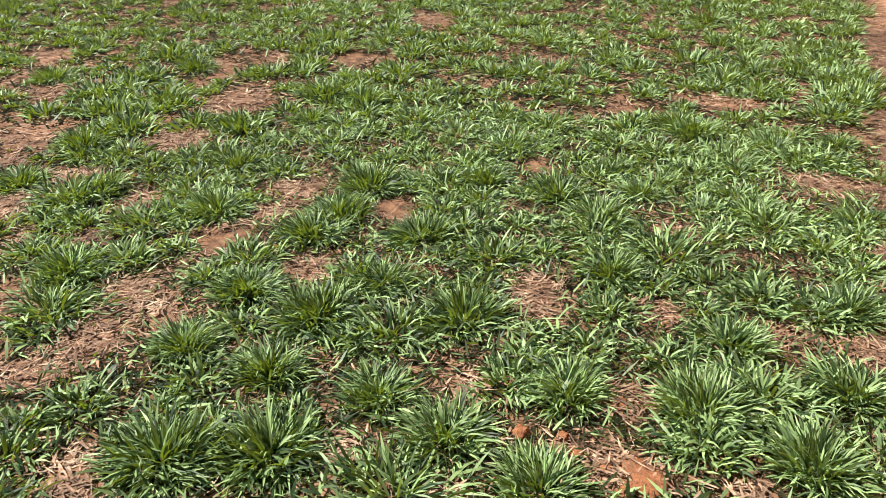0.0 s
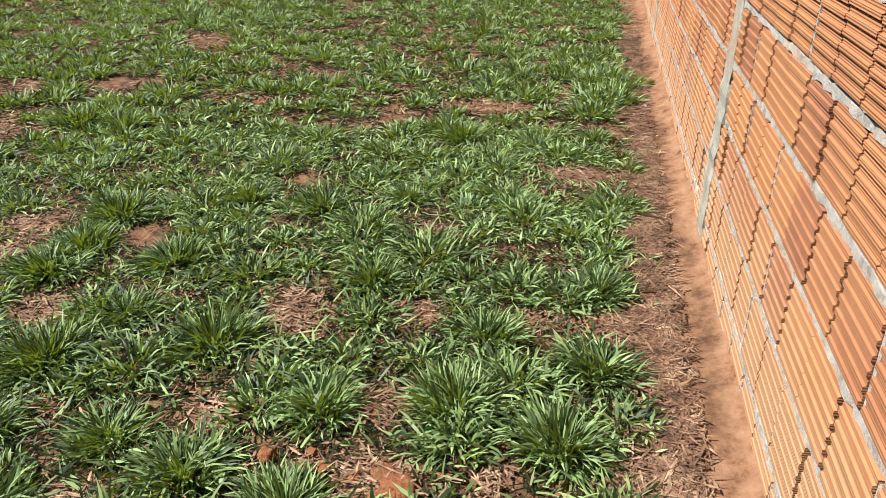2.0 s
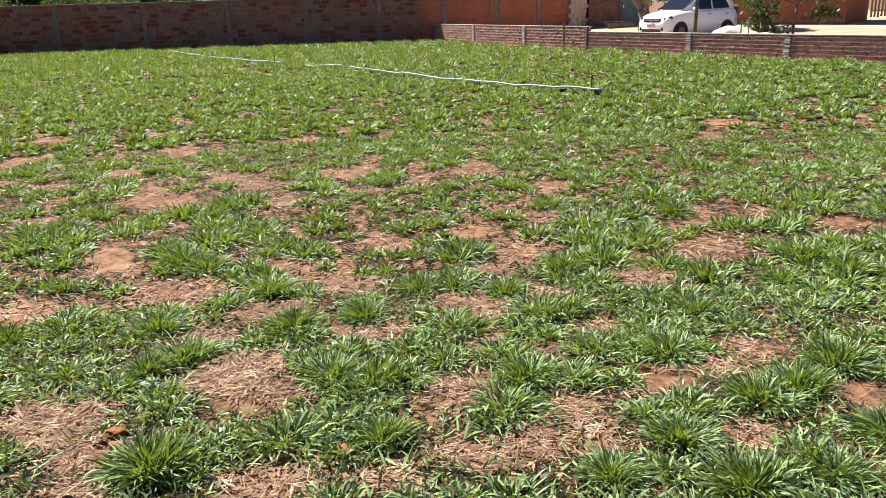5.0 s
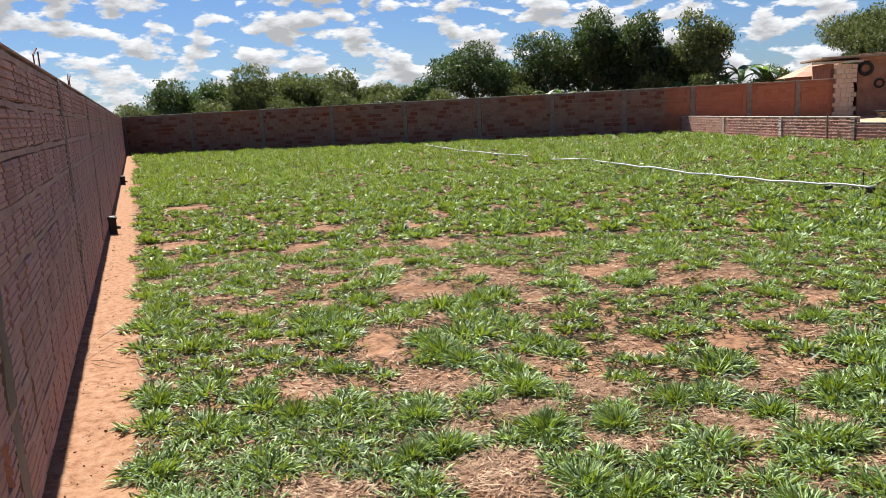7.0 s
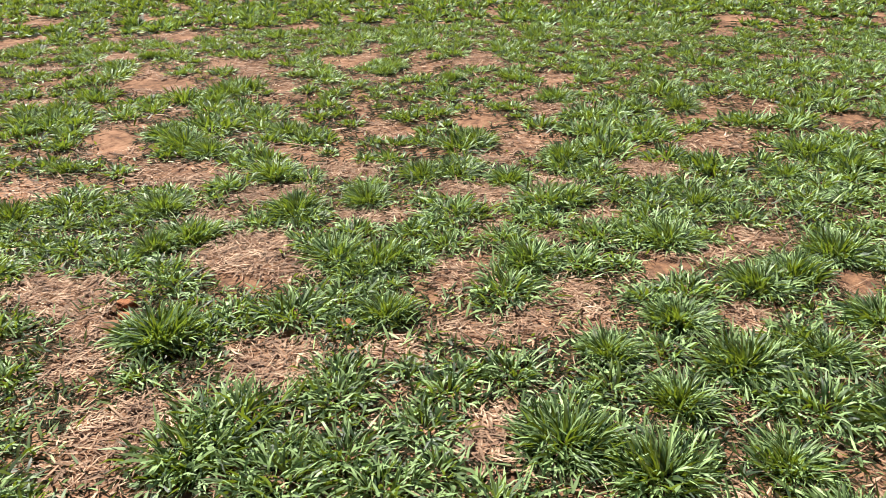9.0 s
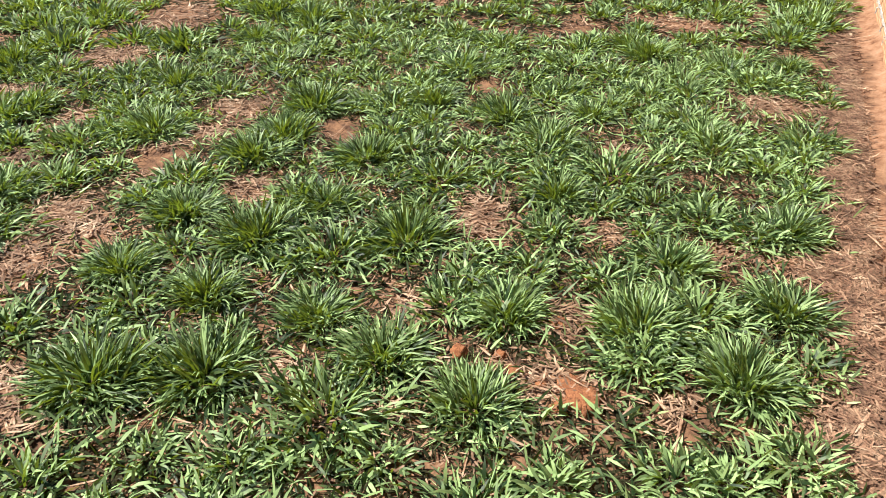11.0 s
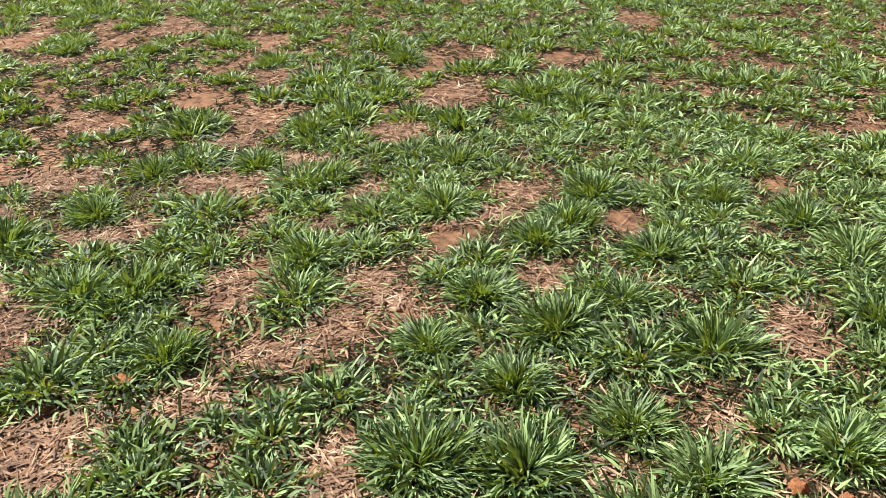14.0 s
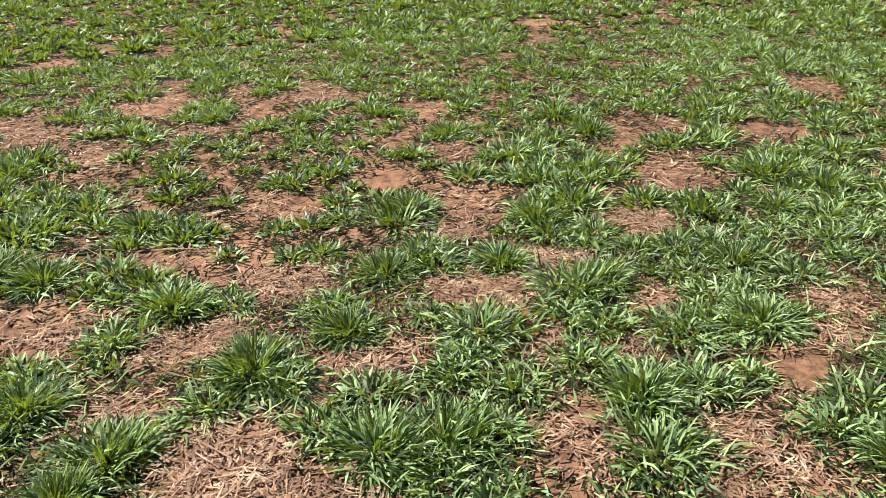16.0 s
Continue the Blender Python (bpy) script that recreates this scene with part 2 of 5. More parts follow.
CLAY_OLD = fired_clay("weathered_red_clay", (0.57, 0.315, 0.280), (0.30, 0.140, 0.122), 0.30, 0.30)
CLAY_FAR = fired_clay("smeared_brown_clay", (0.27, 0.16, 0.12), (0.17, 0.048, 0.030), 0.72)
CLAY_ORANGE = fired_clay("bright_orange_red_clay", (0.38, 0.140, 0.078), (0.27, 0.082, 0.050), 0.40)
MORTAR_RED = surface("reddish_smeared_mortar", [(0.22, 0.085, 0.052), (0.31, 0.12, 0.075), (0.36, 0.16, 0.10)], 2.5, 40, 0.95, 0.6, 0.008, coords="World")
# near-black wall core: the shade inside open joints is put into its colour
JOINT_SHADE = surface("open_joint_shade", [(0.03, 0.018, 0.014), (0.06, 0.036, 0.028), (0.09, 0.055, 0.045)], 6, 80, 0.95, 0.5, 0.006, coords="World")
CLAY_RED = fired_clay("red_clay", (0.50, 0.32, 0.23), (0.28, 0.13, 0.09), 0.45)
MORTAR = surface("pale_mortar", [(0.20, 0.18, 0.16), (0.42, 0.40, 0.37), (0.56, 0.54, 0.51)], 22, 130, 0.95, 1.0, 0.012, coords="World",
                 stain=(0.50, 0.33, 0.20), stain_scale=3.0, stain_at=(0.52, 0.75))
MORTAR_OLD = surface("grey_smeared_mortar", [(0.29, 0.165, 0.145), (0.43, 0.255, 0.225), (0.51, 0.32, 0.285)], 6, 80, 0.95, 0.7, 0.006, coords="World")
MORTAR_BROWN = surface("brown_smeared_mortar", [(0.14, 0.085, 0.065), (0.23, 0.145, 0.115), (0.30, 0.20, 0.16)], 2.5, 40, 0.95, 0.6, 0.008, coords="World",
                       stain=(0.30, 0.11, 0.06), stain_scale=0.35, stain_at=(0.5, 0.62))
CONCRETE = surface("weathered_concrete", [(0.22, 0.21, 0.17), (0.36, 0.35, 0.30), (0.47, 0.45, 0.40)], 9, 70, 0.9, 1.0, 0.012, coords="World",
                   stain=(0.36, 0.22, 0.14), stain_scale=2.2, stain_at=(0.5, 0.75))
CONCRETE_DARK = surface("brown_grey_concrete", [(0.15, 0.105, 0.085), (0.21, 0.155, 0.13), (0.26, 0.20, 0.17)], 5, 70, 0.9, 0.5, 0.006, coords="World")
BARK = surface("rough_bark", [(0.06, 0.045, 0.035), (0.14, 0.105, 0.08), (0.22, 0.18, 0.14)], 3, 25, 0.95, 0.8, 0.04)
LEAF_DARK = leafy("dark_tree_leaf", (0.012, 0.030, 0.011), (0.075, 0.115, 0.040), (0.12, 0.20, 0.03), 0.50, 0.18, 0.30)
LEAF_OLIVE = leafy("olive_tree_leaf", (0.045, 0.068, 0.024), (0.16, 0.18, 0.068), (0.17, 0.22, 0.05), 0.6, 0.22, 0.2)
LEAF_BANANA = leafy("banana_leaf", (0.05, 0.11, 0.03), (0.16, 0.27, 0.09), (0.22, 0.36, 0.06), 0.4, 0.35, 0.5)
PVC = surface("weathered_white_pipe", [(0.34, 0.35, 0.36), (0.45, 0.46, 0.48), (0.52, 0.53, 0.55)], 3, 40, 0.45, 0.1, 0.002)
BLACK = surface("black_plastic", [(0.010, 0.010, 0.011), (0.022, 0.021, 0.02), (0.035, 0.033, 0.03)], 12, 80, 0.55, 0.15, 0.002)
RUST = surface("rusty_steel", [(0.05, 0.03, 0.02), (0.13, 0.06, 0.035), (0.20, 0.10, 0.06)], 30, 200, 0.85, 0.3, 0.002, metal=0.4)
PAINT = plain("white_car_paint", (0.80, 0.81, 0.82), 0.28, 0.0, 0.6)
GLASS = plain("dark_window_glass", (0.012, 0.014, 0.016), 0.06)
CHROME = plain("bright_metal", (0.6, 0.6, 0.6), 0.25, 0.9)
LAMP = plain("headlamp_lens", (0.03, 0.032, 0.035), 0.1)
RUBBER = surface("tyre_rubber", [(0.012, 0.012, 0.012), (0.025, 0.024, 0.023), (0.04, 0.037, 0.034)], 20, 90, 0.85, 0.3, 0.004)
RENDERED = surface("red_limewash", [(0.17, 0.055, 0.03), (0.24, 0.082, 0.045), (0.30, 0.11, 0.06)], 0.7, 9, 0.9, 0.3, 0.01, stain=(0.30, 0.10, 0.06), stain_scale=0.5, stain_at=(0.55, 0.8))
TEAL = surface("faded_teal_paint", [(0.10, 0.15, 0.15), (0.15, 0.21, 0.20), (0.2, 0.27, 0.25)], 2, 25, 0.6, 0.15, 0.004)
TIMBER = surface("grey_timber", [(0.12, 0.085, 0.06), (0.22, 0.165, 0.125), (0.31, 0.25, 0.20)], 4, 50, 0.9, 0.4, 0.006)
ROOFING = surface("clay_roofing", [(0.28, 0.14, 0.09), (0.40, 0.24, 0.17), (0.48, 0.32, 0.25)], 2, 20, 0.9, 0.5, 0.02)
STONE = surface("pale_rock", [(0.33, 0.29, 0.24), (0.48, 0.43, 0.37), (0.58, 0.53, 0.47)], 3, 30, 0.9, 0.7, 0.03)


# ---- building helpers ----
def mesh_of(name, bm, material, smooth=False):
    me = bpy.data.meshes.new(name)
    bmesh.ops.recalc_face_normals(bm, faces=bm.faces)
    bm.to_mesh(me)
    bm.free()
    me.materials.append(material)
    if smooth:
        me.polygons.foreach_set("use_smooth", [True] * len(me.polygons))
    return me


def part(name, bm, material, parent=None, label="", smooth=False):
    ob = new(name, mesh_of(name, bm, material, smooth) if isinstance(bm, bmesh.types.BMesh) else bm)
    ob.parent = parent
    if label:
        tagged(ob, label)
    return ob


def thing(name, m, label, category, group="", kind=""):
    ob = new(name)
    ob.empty_display_size = 0.1
    ob.matrix_basis = m
    return tagged(ob, label, category, group, kind)


def add_box(bm, x0, x1, y0, y1, z0, z1, bevel=0.0, m=None):
    r = bmesh.ops.create_cube(bm, size=1.0, matrix=Matrix.Translation(((x0 + x1) / 2, (y0 + y1) / 2, (z0 + z1) / 2)) @ Matrix.Diagonal((x1 - x0, y1 - y0, z1 - z0, 1)))
    if bevel:
        edges = list({e for v in r["verts"] for e in v.link_edges})
        made = bmesh.ops.bevel(bm, geom=edges, offset=bevel, segments=2, affect="EDGES", profile=0.5)
        verts = list({v for f in made["faces"] for v in f.verts} | {v for v in r["verts"] if v.is_valid})
    else:
        verts = r["verts"]
    if m is not None:
        bmesh.ops.transform(bm, matrix=m, verts=verts)
    return bm


def box(x0, x1, y0, y1, z0, z1, bevel=0.0):
    return add_box(bmesh.new(), x0, x1, y0, y1, z0, z1, bevel)


def add_tube(bm, points, radii, sides=8, caps=True):
    """A tapered tube along points."""
    rings = []
    points = [Vector(p) for p in points]
    for i, p in enumerate(points):
        way = (points[min(i + 1, len(points) - 1)] - points[max(i - 1, 0)]).normalized()
        side = way.cross(Vector((0.13, 0.31, 1)) if abs(way.z) < 0.9 else Vector((1, 0.2, 0))).normalized()
        up = side.cross(way)
        r = radii[i] if isinstance(radii, (list, tuple)) else radii
        rings.append([bm.verts.new(p + r * (math.cos(a) * side + math.sin(a) * up)) for a in (2 * math.pi * k / sides for k in range(sides))])
    for a, b in zip(rings, rings[1:]):
        for k in range(sides):
            bm.faces.new((a[k], a[(k + 1) % sides], b[(k + 1) % sides], b[k]))
    if caps:
        bm.faces.new(rings[0][::-1])
        bm.faces.new(rings[-1])
    return bm


def tube(points, radii, sides=8):
    return add_tube(bmesh.new(), points, radii, sides)


def raw_mesh(name, verts, faces, material, smooth=False):
    """A mesh from arrays: verts (n, 3), faces a list of (m, k) arrays of equal-length rows."""
    me = bpy.data.meshes.new(name)
    loops = np.concatenate([f.ravel() for f in faces])
    sizes = np.concatenate([np.full(len(f), f.shape[1]) for f in faces])
    me.vertices.add(len(verts))
    me.vertices.foreach_set("co", np.asarray(verts, np.float32).ravel())
    me.loops.add(len(loops))
    me.loops.foreach_set("vertex_index", loops.astype(np.int32))
    me.polygons.add(len(sizes))
    me.polygons.foreach_set("loop_start", np.r_[0, np.cumsum(sizes)[:-1]].astype(np.int32))
    me.materials.append(material)
    me.update(calc_edges=True)
    if smooth:
        me.polygons.foreach_set("use_smooth", [True] * len(sizes))
    me.validate()
    return me


# ---- the plan ----
WEST_X = -0.34                                # face of the west wall
SOUTH_A, SOUTH_B = Vector((-0.34, -0.564)), Vector((19.3, -3.586))     # face of the south wall
NORTH_A, NORTH_B = Vector((-0.34, 44.96)), Vector((29.2, 24.77))       # face of the north wall
EAST = [Vector(p) for p in ((23.35, 28.75), (22.05, 24.5), (21.05, 20.57), (20.3, 17.0), (19.8, 12.8), (19.45, 9.75), (19.25, 6.6), (19.2, 3.4), (19.25, 0.2), (19.3, -3.58))]
WALL_TOP = 2.0
SOUTH_WAY = (SOUTH_B - SOUTH_A).normalized()
SOUTH_IN = Vector((-SOUTH_WAY.y, SOUTH_WAY.x))


def south_gap(x, y):
    """How far a place lies in front of the south wall."""
    return (x - SOUTH_A.x) * SOUTH_IN.x + (y - SOUTH_A.y) * SOUTH_IN.y


# bare places in the grass: x, y, half width and half depth as seen from a standpoint
BARE_NORTH = [
    (1.56, 2.95, 0.18, 0.20), (1.63, 2.63, 0.15, 0.07), (1.60, 3.31, 0.09, 0.09), (2.08, 2.14, 0.12, 0.18), (2.28, 1.73, 0.11, 0.16), (2.26, 1.59, 0.09, 0.09),
    (2.12, 2.89, 0.11, 0.08), (2.27, 2.79, 0.05, 0.06), (1.71, 3.92, 0.16, 0.16), (2.06, 3.47, 0.14, 0.10), (2.43, 3.48, 0.19, 0.16), (2.35, 4.05, 0.18, 0.17),
    (2.68, 2.79, 0.19, 0.13), (2.98, 2.67, 0.11, 0.20), (3.13, 3.17, 0.23, 0.11), (3.55, 3.25, 0.17, 0.23), (3.06, 4.01, 0.18, 0.21), (4.24, 3.72, 0.20, 0.20),
    (3.61, 3.75, 0.16, 0.16), (3.72, 2.48, 0.16, 0.25), (4.40, 2.47, 0.16, 0.42), (5.03, 2.98, 0.14, 0.28), (4.41, 5.34, 0.13, 0.29), (5.01, 5.28, 0.19, 0.26),
]
BARE_EAST = [
    (2.82, 1.68, 0.09, 0.16), (3.04, 1.58, 0.11, 0.08), (2.95, 2.16, 0.08, 0.11), (2.65, 2.17, 0.09, 0.07), (3.25, 6.33, 0.17, 0.44), (3.09, 5.52, 0.13, 0.21),
    (4.20, 6.09, 0.29, 0.25), (7.04, 2.01, 0.17, 0.29), (5.51, 2.22, 0.16, 0.19), (5.46, 2.74, 0.09, 0.17), (5.01, 4.38, 0.16, 0.19), (2.54, 2.41, 0.04, 0.15),
]
BARE_WEST = [
    (0.80, 2.98, 0.20, 0.20), (0.85, 2.64, 0.10, 0.11), (1.47, 2.81, 0.21, 0.31), (1.23, 2.02, 0.16, 0.19), (0.67, 1.96, 0.19, 0.17), (0.69, 2.42, 0.15, 0.07),
    (1.47, 1.31, 0.06, 0.10), (1.92, 1.73, 0.18, 0.08), (1.55, 1.82, 0.11, 0.05), (3.38, 1.60, 0.11, 0.13), (2.65, 1.21, 0.08, 0.09), (1.01, 4.31, 0.16, 0.17),
    (1.61, 4.92, 0.16, 0.39), (1.64, 4.06, 0.22, 0.22), (1.90, 3.50, 0.18, 0.12), (1.54, 3.36, 0.11, 0.12), (8.96, 5.11, 0.26, 0.47), (3.45, 8.44, 0.22, 0.46), (2.41, 6.29, 0.35, 0.39),
]
BARE_SOUTH = [
    (1.54, 1.35, 0.06, 0.08), (2.05, 1.68, 0.12, 0.11), (3.12, 2.58, 0.13, 0.13), (3.23, 1.09, 0.09, 0.14), (2.69, 0.38, 0.12, 0.15), (2.72, -0.06, 0.08, 0.06),
    (3.32, -0.09, 0.07, 0.11), (2.74, -0.46, 0.07, 0.08), (2.70, -0.68, 0.08, 0.07), (2.21, 0.04, 0.06, 0.05), (1.94, 0.01, 0.10, 0.07), (1.97, 0.18, 0.07, 0.04),
    (1.79, 0.73, 0.04, 0.05), (2.15, 0.48, 0.04, 0.05), (1.73, 0.43, 0.04, 0.05), (1.94, -0.28, 0.03, 0.08), (4.02, -0.72, 0.10, 0.16), (3.73, 1.05, 0.08, 0.08),
    (3.86, 0.56, 0.08, 0.07), (5.55, 2.05, 0.16, 0.15), (5.91, 0.84, 0.16, 0.12), (4.86, 0.26, 0.13, 0.10), (5.18, -0.29, 0.30, 0.12),
]
BARE_SPOTS = [(s, p) for s, group in (((0.44, 1.62), BARE_NORTH + BARE_EAST), ((0.32, 0.04), BARE_WEST), ((0.48, 0.14), BARE_SOUTH)) for p in group]
BARE_FAR = [
    (5.51, 2.66, 0.16), (4.37, 5.36, 0.16), (2.46, 6.58, 0.39), (7.12, 1.97, 0.22), (3.26, 6.65, 0.35), (5.18, 5.50, 0.24), (2.53, 7.71, 0.34),
    (6.56, 5.84, 0.20), (3.45, 8.28, 0.31), (1.92, 9.19, 0.43), (5.50, 8.42, 0.27), (7.15, 7.61, 0.25), (0.60, 10.44, 0.55), (9.18, 5.01, 0.34),
    (2.59, 10.56, 0.49), (10.59, 4.33, 0.35), (2.09, 12.88, 0.53), (7.07, 12.85, 0.43), (8.27, 12.19, 0.41), (0.85, 14.99, 0.67), (6.93, 16.42, 0.38),
]
TALL_NEAR = [
    (1.81, 0.20), (1.75, 0.90), (1.64, 1.15), (1.94, 0.48), (2.08, -0.46), (2.05, 0.71), (2.22, 0.20),
    (2.23, -0.19), (2.06, 1.06), (2.43, -0.61), (2.11, 1.38), (2.50, 0.58), (2.38, 1.04), (2.59, -0.26),
    (0.97, 2.43), (1.67, 2.06), (2.63, 0.91), (2.46, 1.35), (2.92, 0.14), (2.91, -0.66), (3.00, 0.88),
    (1.91, 2.47), (2.40, 2.04), (1.79, 2.61), (2.93, 1.31), (3.35, 0.22), (3.12, 1.29), (1.23, 3.19),
    (3.01, 1.79), (1.41, 3.24), (3.56, 0.42), (3.59, -0.39), (3.67, 0.06), (3.44, 1.26), (1.92, 3.16),
    (3.65, 0.78), (2.25, 3.03), (3.04, 2.41), (1.44, 3.62), (3.48, 1.98),
]
TALL_FAR = [
    (0.83, 3.96), (3.01, 2.82), (2.69, 3.15), (2.10, 3.71), (0.68, 4.33), (4.47, -0.55), (3.49, 2.85),
    (0.16, 4.52), (4.56, -0.16), (4.21, 1.92), (4.69, -0.07), (4.63, -0.87), (1.25, 4.56), (1.98, 4.31),
    (3.31, 3.44), (4.58, 1.76), (1.93, 4.54), (2.55, 4.40), (4.83, 1.89), (1.91, 4.84), (4.97, 3.12),
    (4.52, 3.90), (2.54, 5.50), (1.60, 5.88), (2.69, 5.61), (0.38, 6.27), (4.36, 4.92), (4.06, 5.48),
    (4.21, 5.57), (0.97, 7.51), (2.78, 7.52), (0.33, 8.57),
]


def wave(x, y, f, seed):
    """A smooth uneven field from -1 to 1 out of a few crossed waves."""
    r = np.random.RandomState(seed)
    out = np.zeros_like(x)
    for k in range(9):
        a, ph, g = r.uniform(0, 2 * np.pi), r.uniform(0, 2 * np.pi), f * r.uniform(0.6, 2.2)
        out += np.sin(g * (x * np.cos(a) + y * np.sin(a)) + ph) / (1 + 0.4 * k)
    return out / 3.2


def bareness(x, y, grow=0.0):
    """1 on bare earth, 0 in full grass."""
    edge = 0.34 * wave(x, y, 9.0, 3) + 0.26 * wave(x, y, 26.0, 4)
    out = np.zeros_like(x)
    for (sx, sy), (px, py, wide, deep) in BARE_SPOTS:
        long = math.hypot(px - sx, py - sy)
        c, s = (px - sx) / long, (py - sy) / long
        along, across = (x - px) * c + (y - py) * s, (y - py) * c - (x - px) * s
        d = np.hypot(along / (deep + 0.035 + grow), across / (wide + 0.035 + grow))
        out = np.maximum(out, np.clip((1.05 + edge - d) / 0.45, 0, 1))
    for px, py, pr in BARE_FAR:
        d = np.hypot(x - px, y - py) / (0.67 * pr + 0.02)
        out = np.maximum(out, np.clip((1.05 + edge - d) / 0.30, 0, 1))
    out = np.maximum(out, np.clip((0.10 + 0.16 * edge - x) / 0.06 + 0.5, 0, 1))
    out = np.maximum(out, np.clip((0.27 + 0.25 * edge + 0.05 * wave(x, y, 3.0, 8) - south_gap(x, y)) / 0.06 + 0.5, 0, 1))
    thin = np.exp(-(((x - 1.8) / 2.6) ** 2 + ((y - 6.5) / 5.5) ** 2))
    gaps = wave(x, y, 6.5, 41) + 0.55 * wave(x, y, 15.0, 42)
    out = np.maximum(out, np.clip((gaps - 0.66 + 0.46 * thin) / 0.25, 0, 1) * np.clip((15 - np.hypot(x, y)) / 6, 0, 1) * np.clip((np.hypot(x - 1, y) - 4.2) / 1.5, 0, 1))
    far = np.clip((np.hypot(x, y) - 5) / 4, 0, 1)
    out = np.maximum(out, far * np.clip((wave(x, y, 3.2, 11) + 0.3 * wave(x, y, 11.0, 12) - 0.62) / 0.2, 0, 0.7) * np.clip((22 - np.hypot(x, y)) / 8, 0, 1))
    return out


def relief(x, y):
    """Height of the ground."""
    near = np.exp(-np.hypot(x - 2, y - 2) / 14)
    z = near * (0.018 * wave(x, y, 2.2, 21) + 0.010 * wave(x, y, 9.0, 22) + 0.005 * wave(x, y, 30.0, 23))
    z += 0.052 * np.exp(-np.clip(south_gap(x, y), -0.02, None) / 0.06) * (1 + 0.35 * wave(x, y, 4.0, 24)) * (south_gap(x, y) > -0.2) * (x > -1) * (x < 20)
    z += 0.02 * np.exp(-np.abs(x - WEST_X) / 0.1)
    for px, py, deep in ((0.93, 2.70, 0.075), (1.33, 2.12, 0.055), (2.32, 2.98, 0.03)):
        d2 = (x - px) ** 2 + (y - py) ** 2
        z += 0.030 * np.exp(-d2 / 0.010) - deep * np.exp(-d2 / 0.0022)
    return np.where((x < -1) | (x > 25) | (y > 46) | (y < -5), 0.0, z)


def inside(x, y):
    """Within the plot."""
    ok = (x > WEST_X + 0.05) & (south_gap(x, y) > 0.03)
    nx, ny = NORTH_B - NORTH_A
    ok &= (x - NORTH_A.x) * ny - (y - NORTH_A.y) * nx > 0.25 * math.hypot(nx, ny)
    for a, b in zip(EAST, EAST[1:]):
        ok &= ~((y <= a.y) & (y > b.y) & (x > a.x + (b.x - a.x) * (a.y - y) / (a.y - b.y) - 0.2))
    return ok


def ground():
    xs = np.r_[-1500, -300, -60, -15, -4, np.arange(-1, 6, 0.03), np.arange(6, 24, 0.3), 27, 32, 45, 80, 300, 1500]
    ys = np.r_[-1500, -300, -60, -15, -5, np.arange(-2.4, 7, 0.03), np.arange(7, 46, 0.35), 50, 60, 90, 300, 1500]
    gx, gy = np.meshgrid(xs, ys)
    v = np.stack([gx, gy, relief(gx, gy)], -1).reshape(-1, 3)
    w = len(xs)
    i = (np.arange(len(ys) - 1)[:, None] * w + np.arange(w - 1)).ravel()
    me = raw_mesh("ground", v, [np.stack([i, i + 1, i + w + 1, i + w], 1)], EARTH, True)
    return tagged(new("ground", me), "bare red earth under patchy grass", "ground", kind="structure")


ground()


# ---- walls of clay block ----
def block_mesh(name, length, height, depth, material, grooves, deep=0.007):
    """One hollow clay block: its face is drawn into bands with grooves between."""
    bm = bmesh.new()
    prof = [(0, -height / 2)]
    if grooves:
        step = height / grooves
        for k in range(grooves):
            z = -height / 2 + k * step
            prof += [(0.000, z + 0.12 * step), (deep, z + 0.17 * step), (deep, z + 0.55 * step), (deep / 2, z + 0.60 * step), (deep / 2, z + 0.97 * step)]
    prof += [(0.001, height / 2)]
    rows = []
    for y, z in prof:
        rows.append((bm.verts.new((-length / 2, y, z)), bm.verts.new((length / 2, y, z))))
    for a, b in zip(rows, rows[1:]):
        bm.faces.new((a[0], a[1], b[1], b[0]))
    bl = [bm.verts.new((sx * length / 2, -depth, sz * height / 2)) for sx, sz in ((-1, -1), (1, -1), (1, 1), (-1, 1))]
    bm.faces.new((bl[0], bl[1], rows[0][1], rows[0][0]))
    bm.faces.new((rows[-1][0], rows[-1][1], bl[2], bl[3]))
    bm.faces.new([r[0] for r in rows] + [bl[3], bl[0]])
    bm.faces.new([r[1] for r in rows][::-1] + [bl[1], bl[2]])
    return mesh_of(name, bm, material)


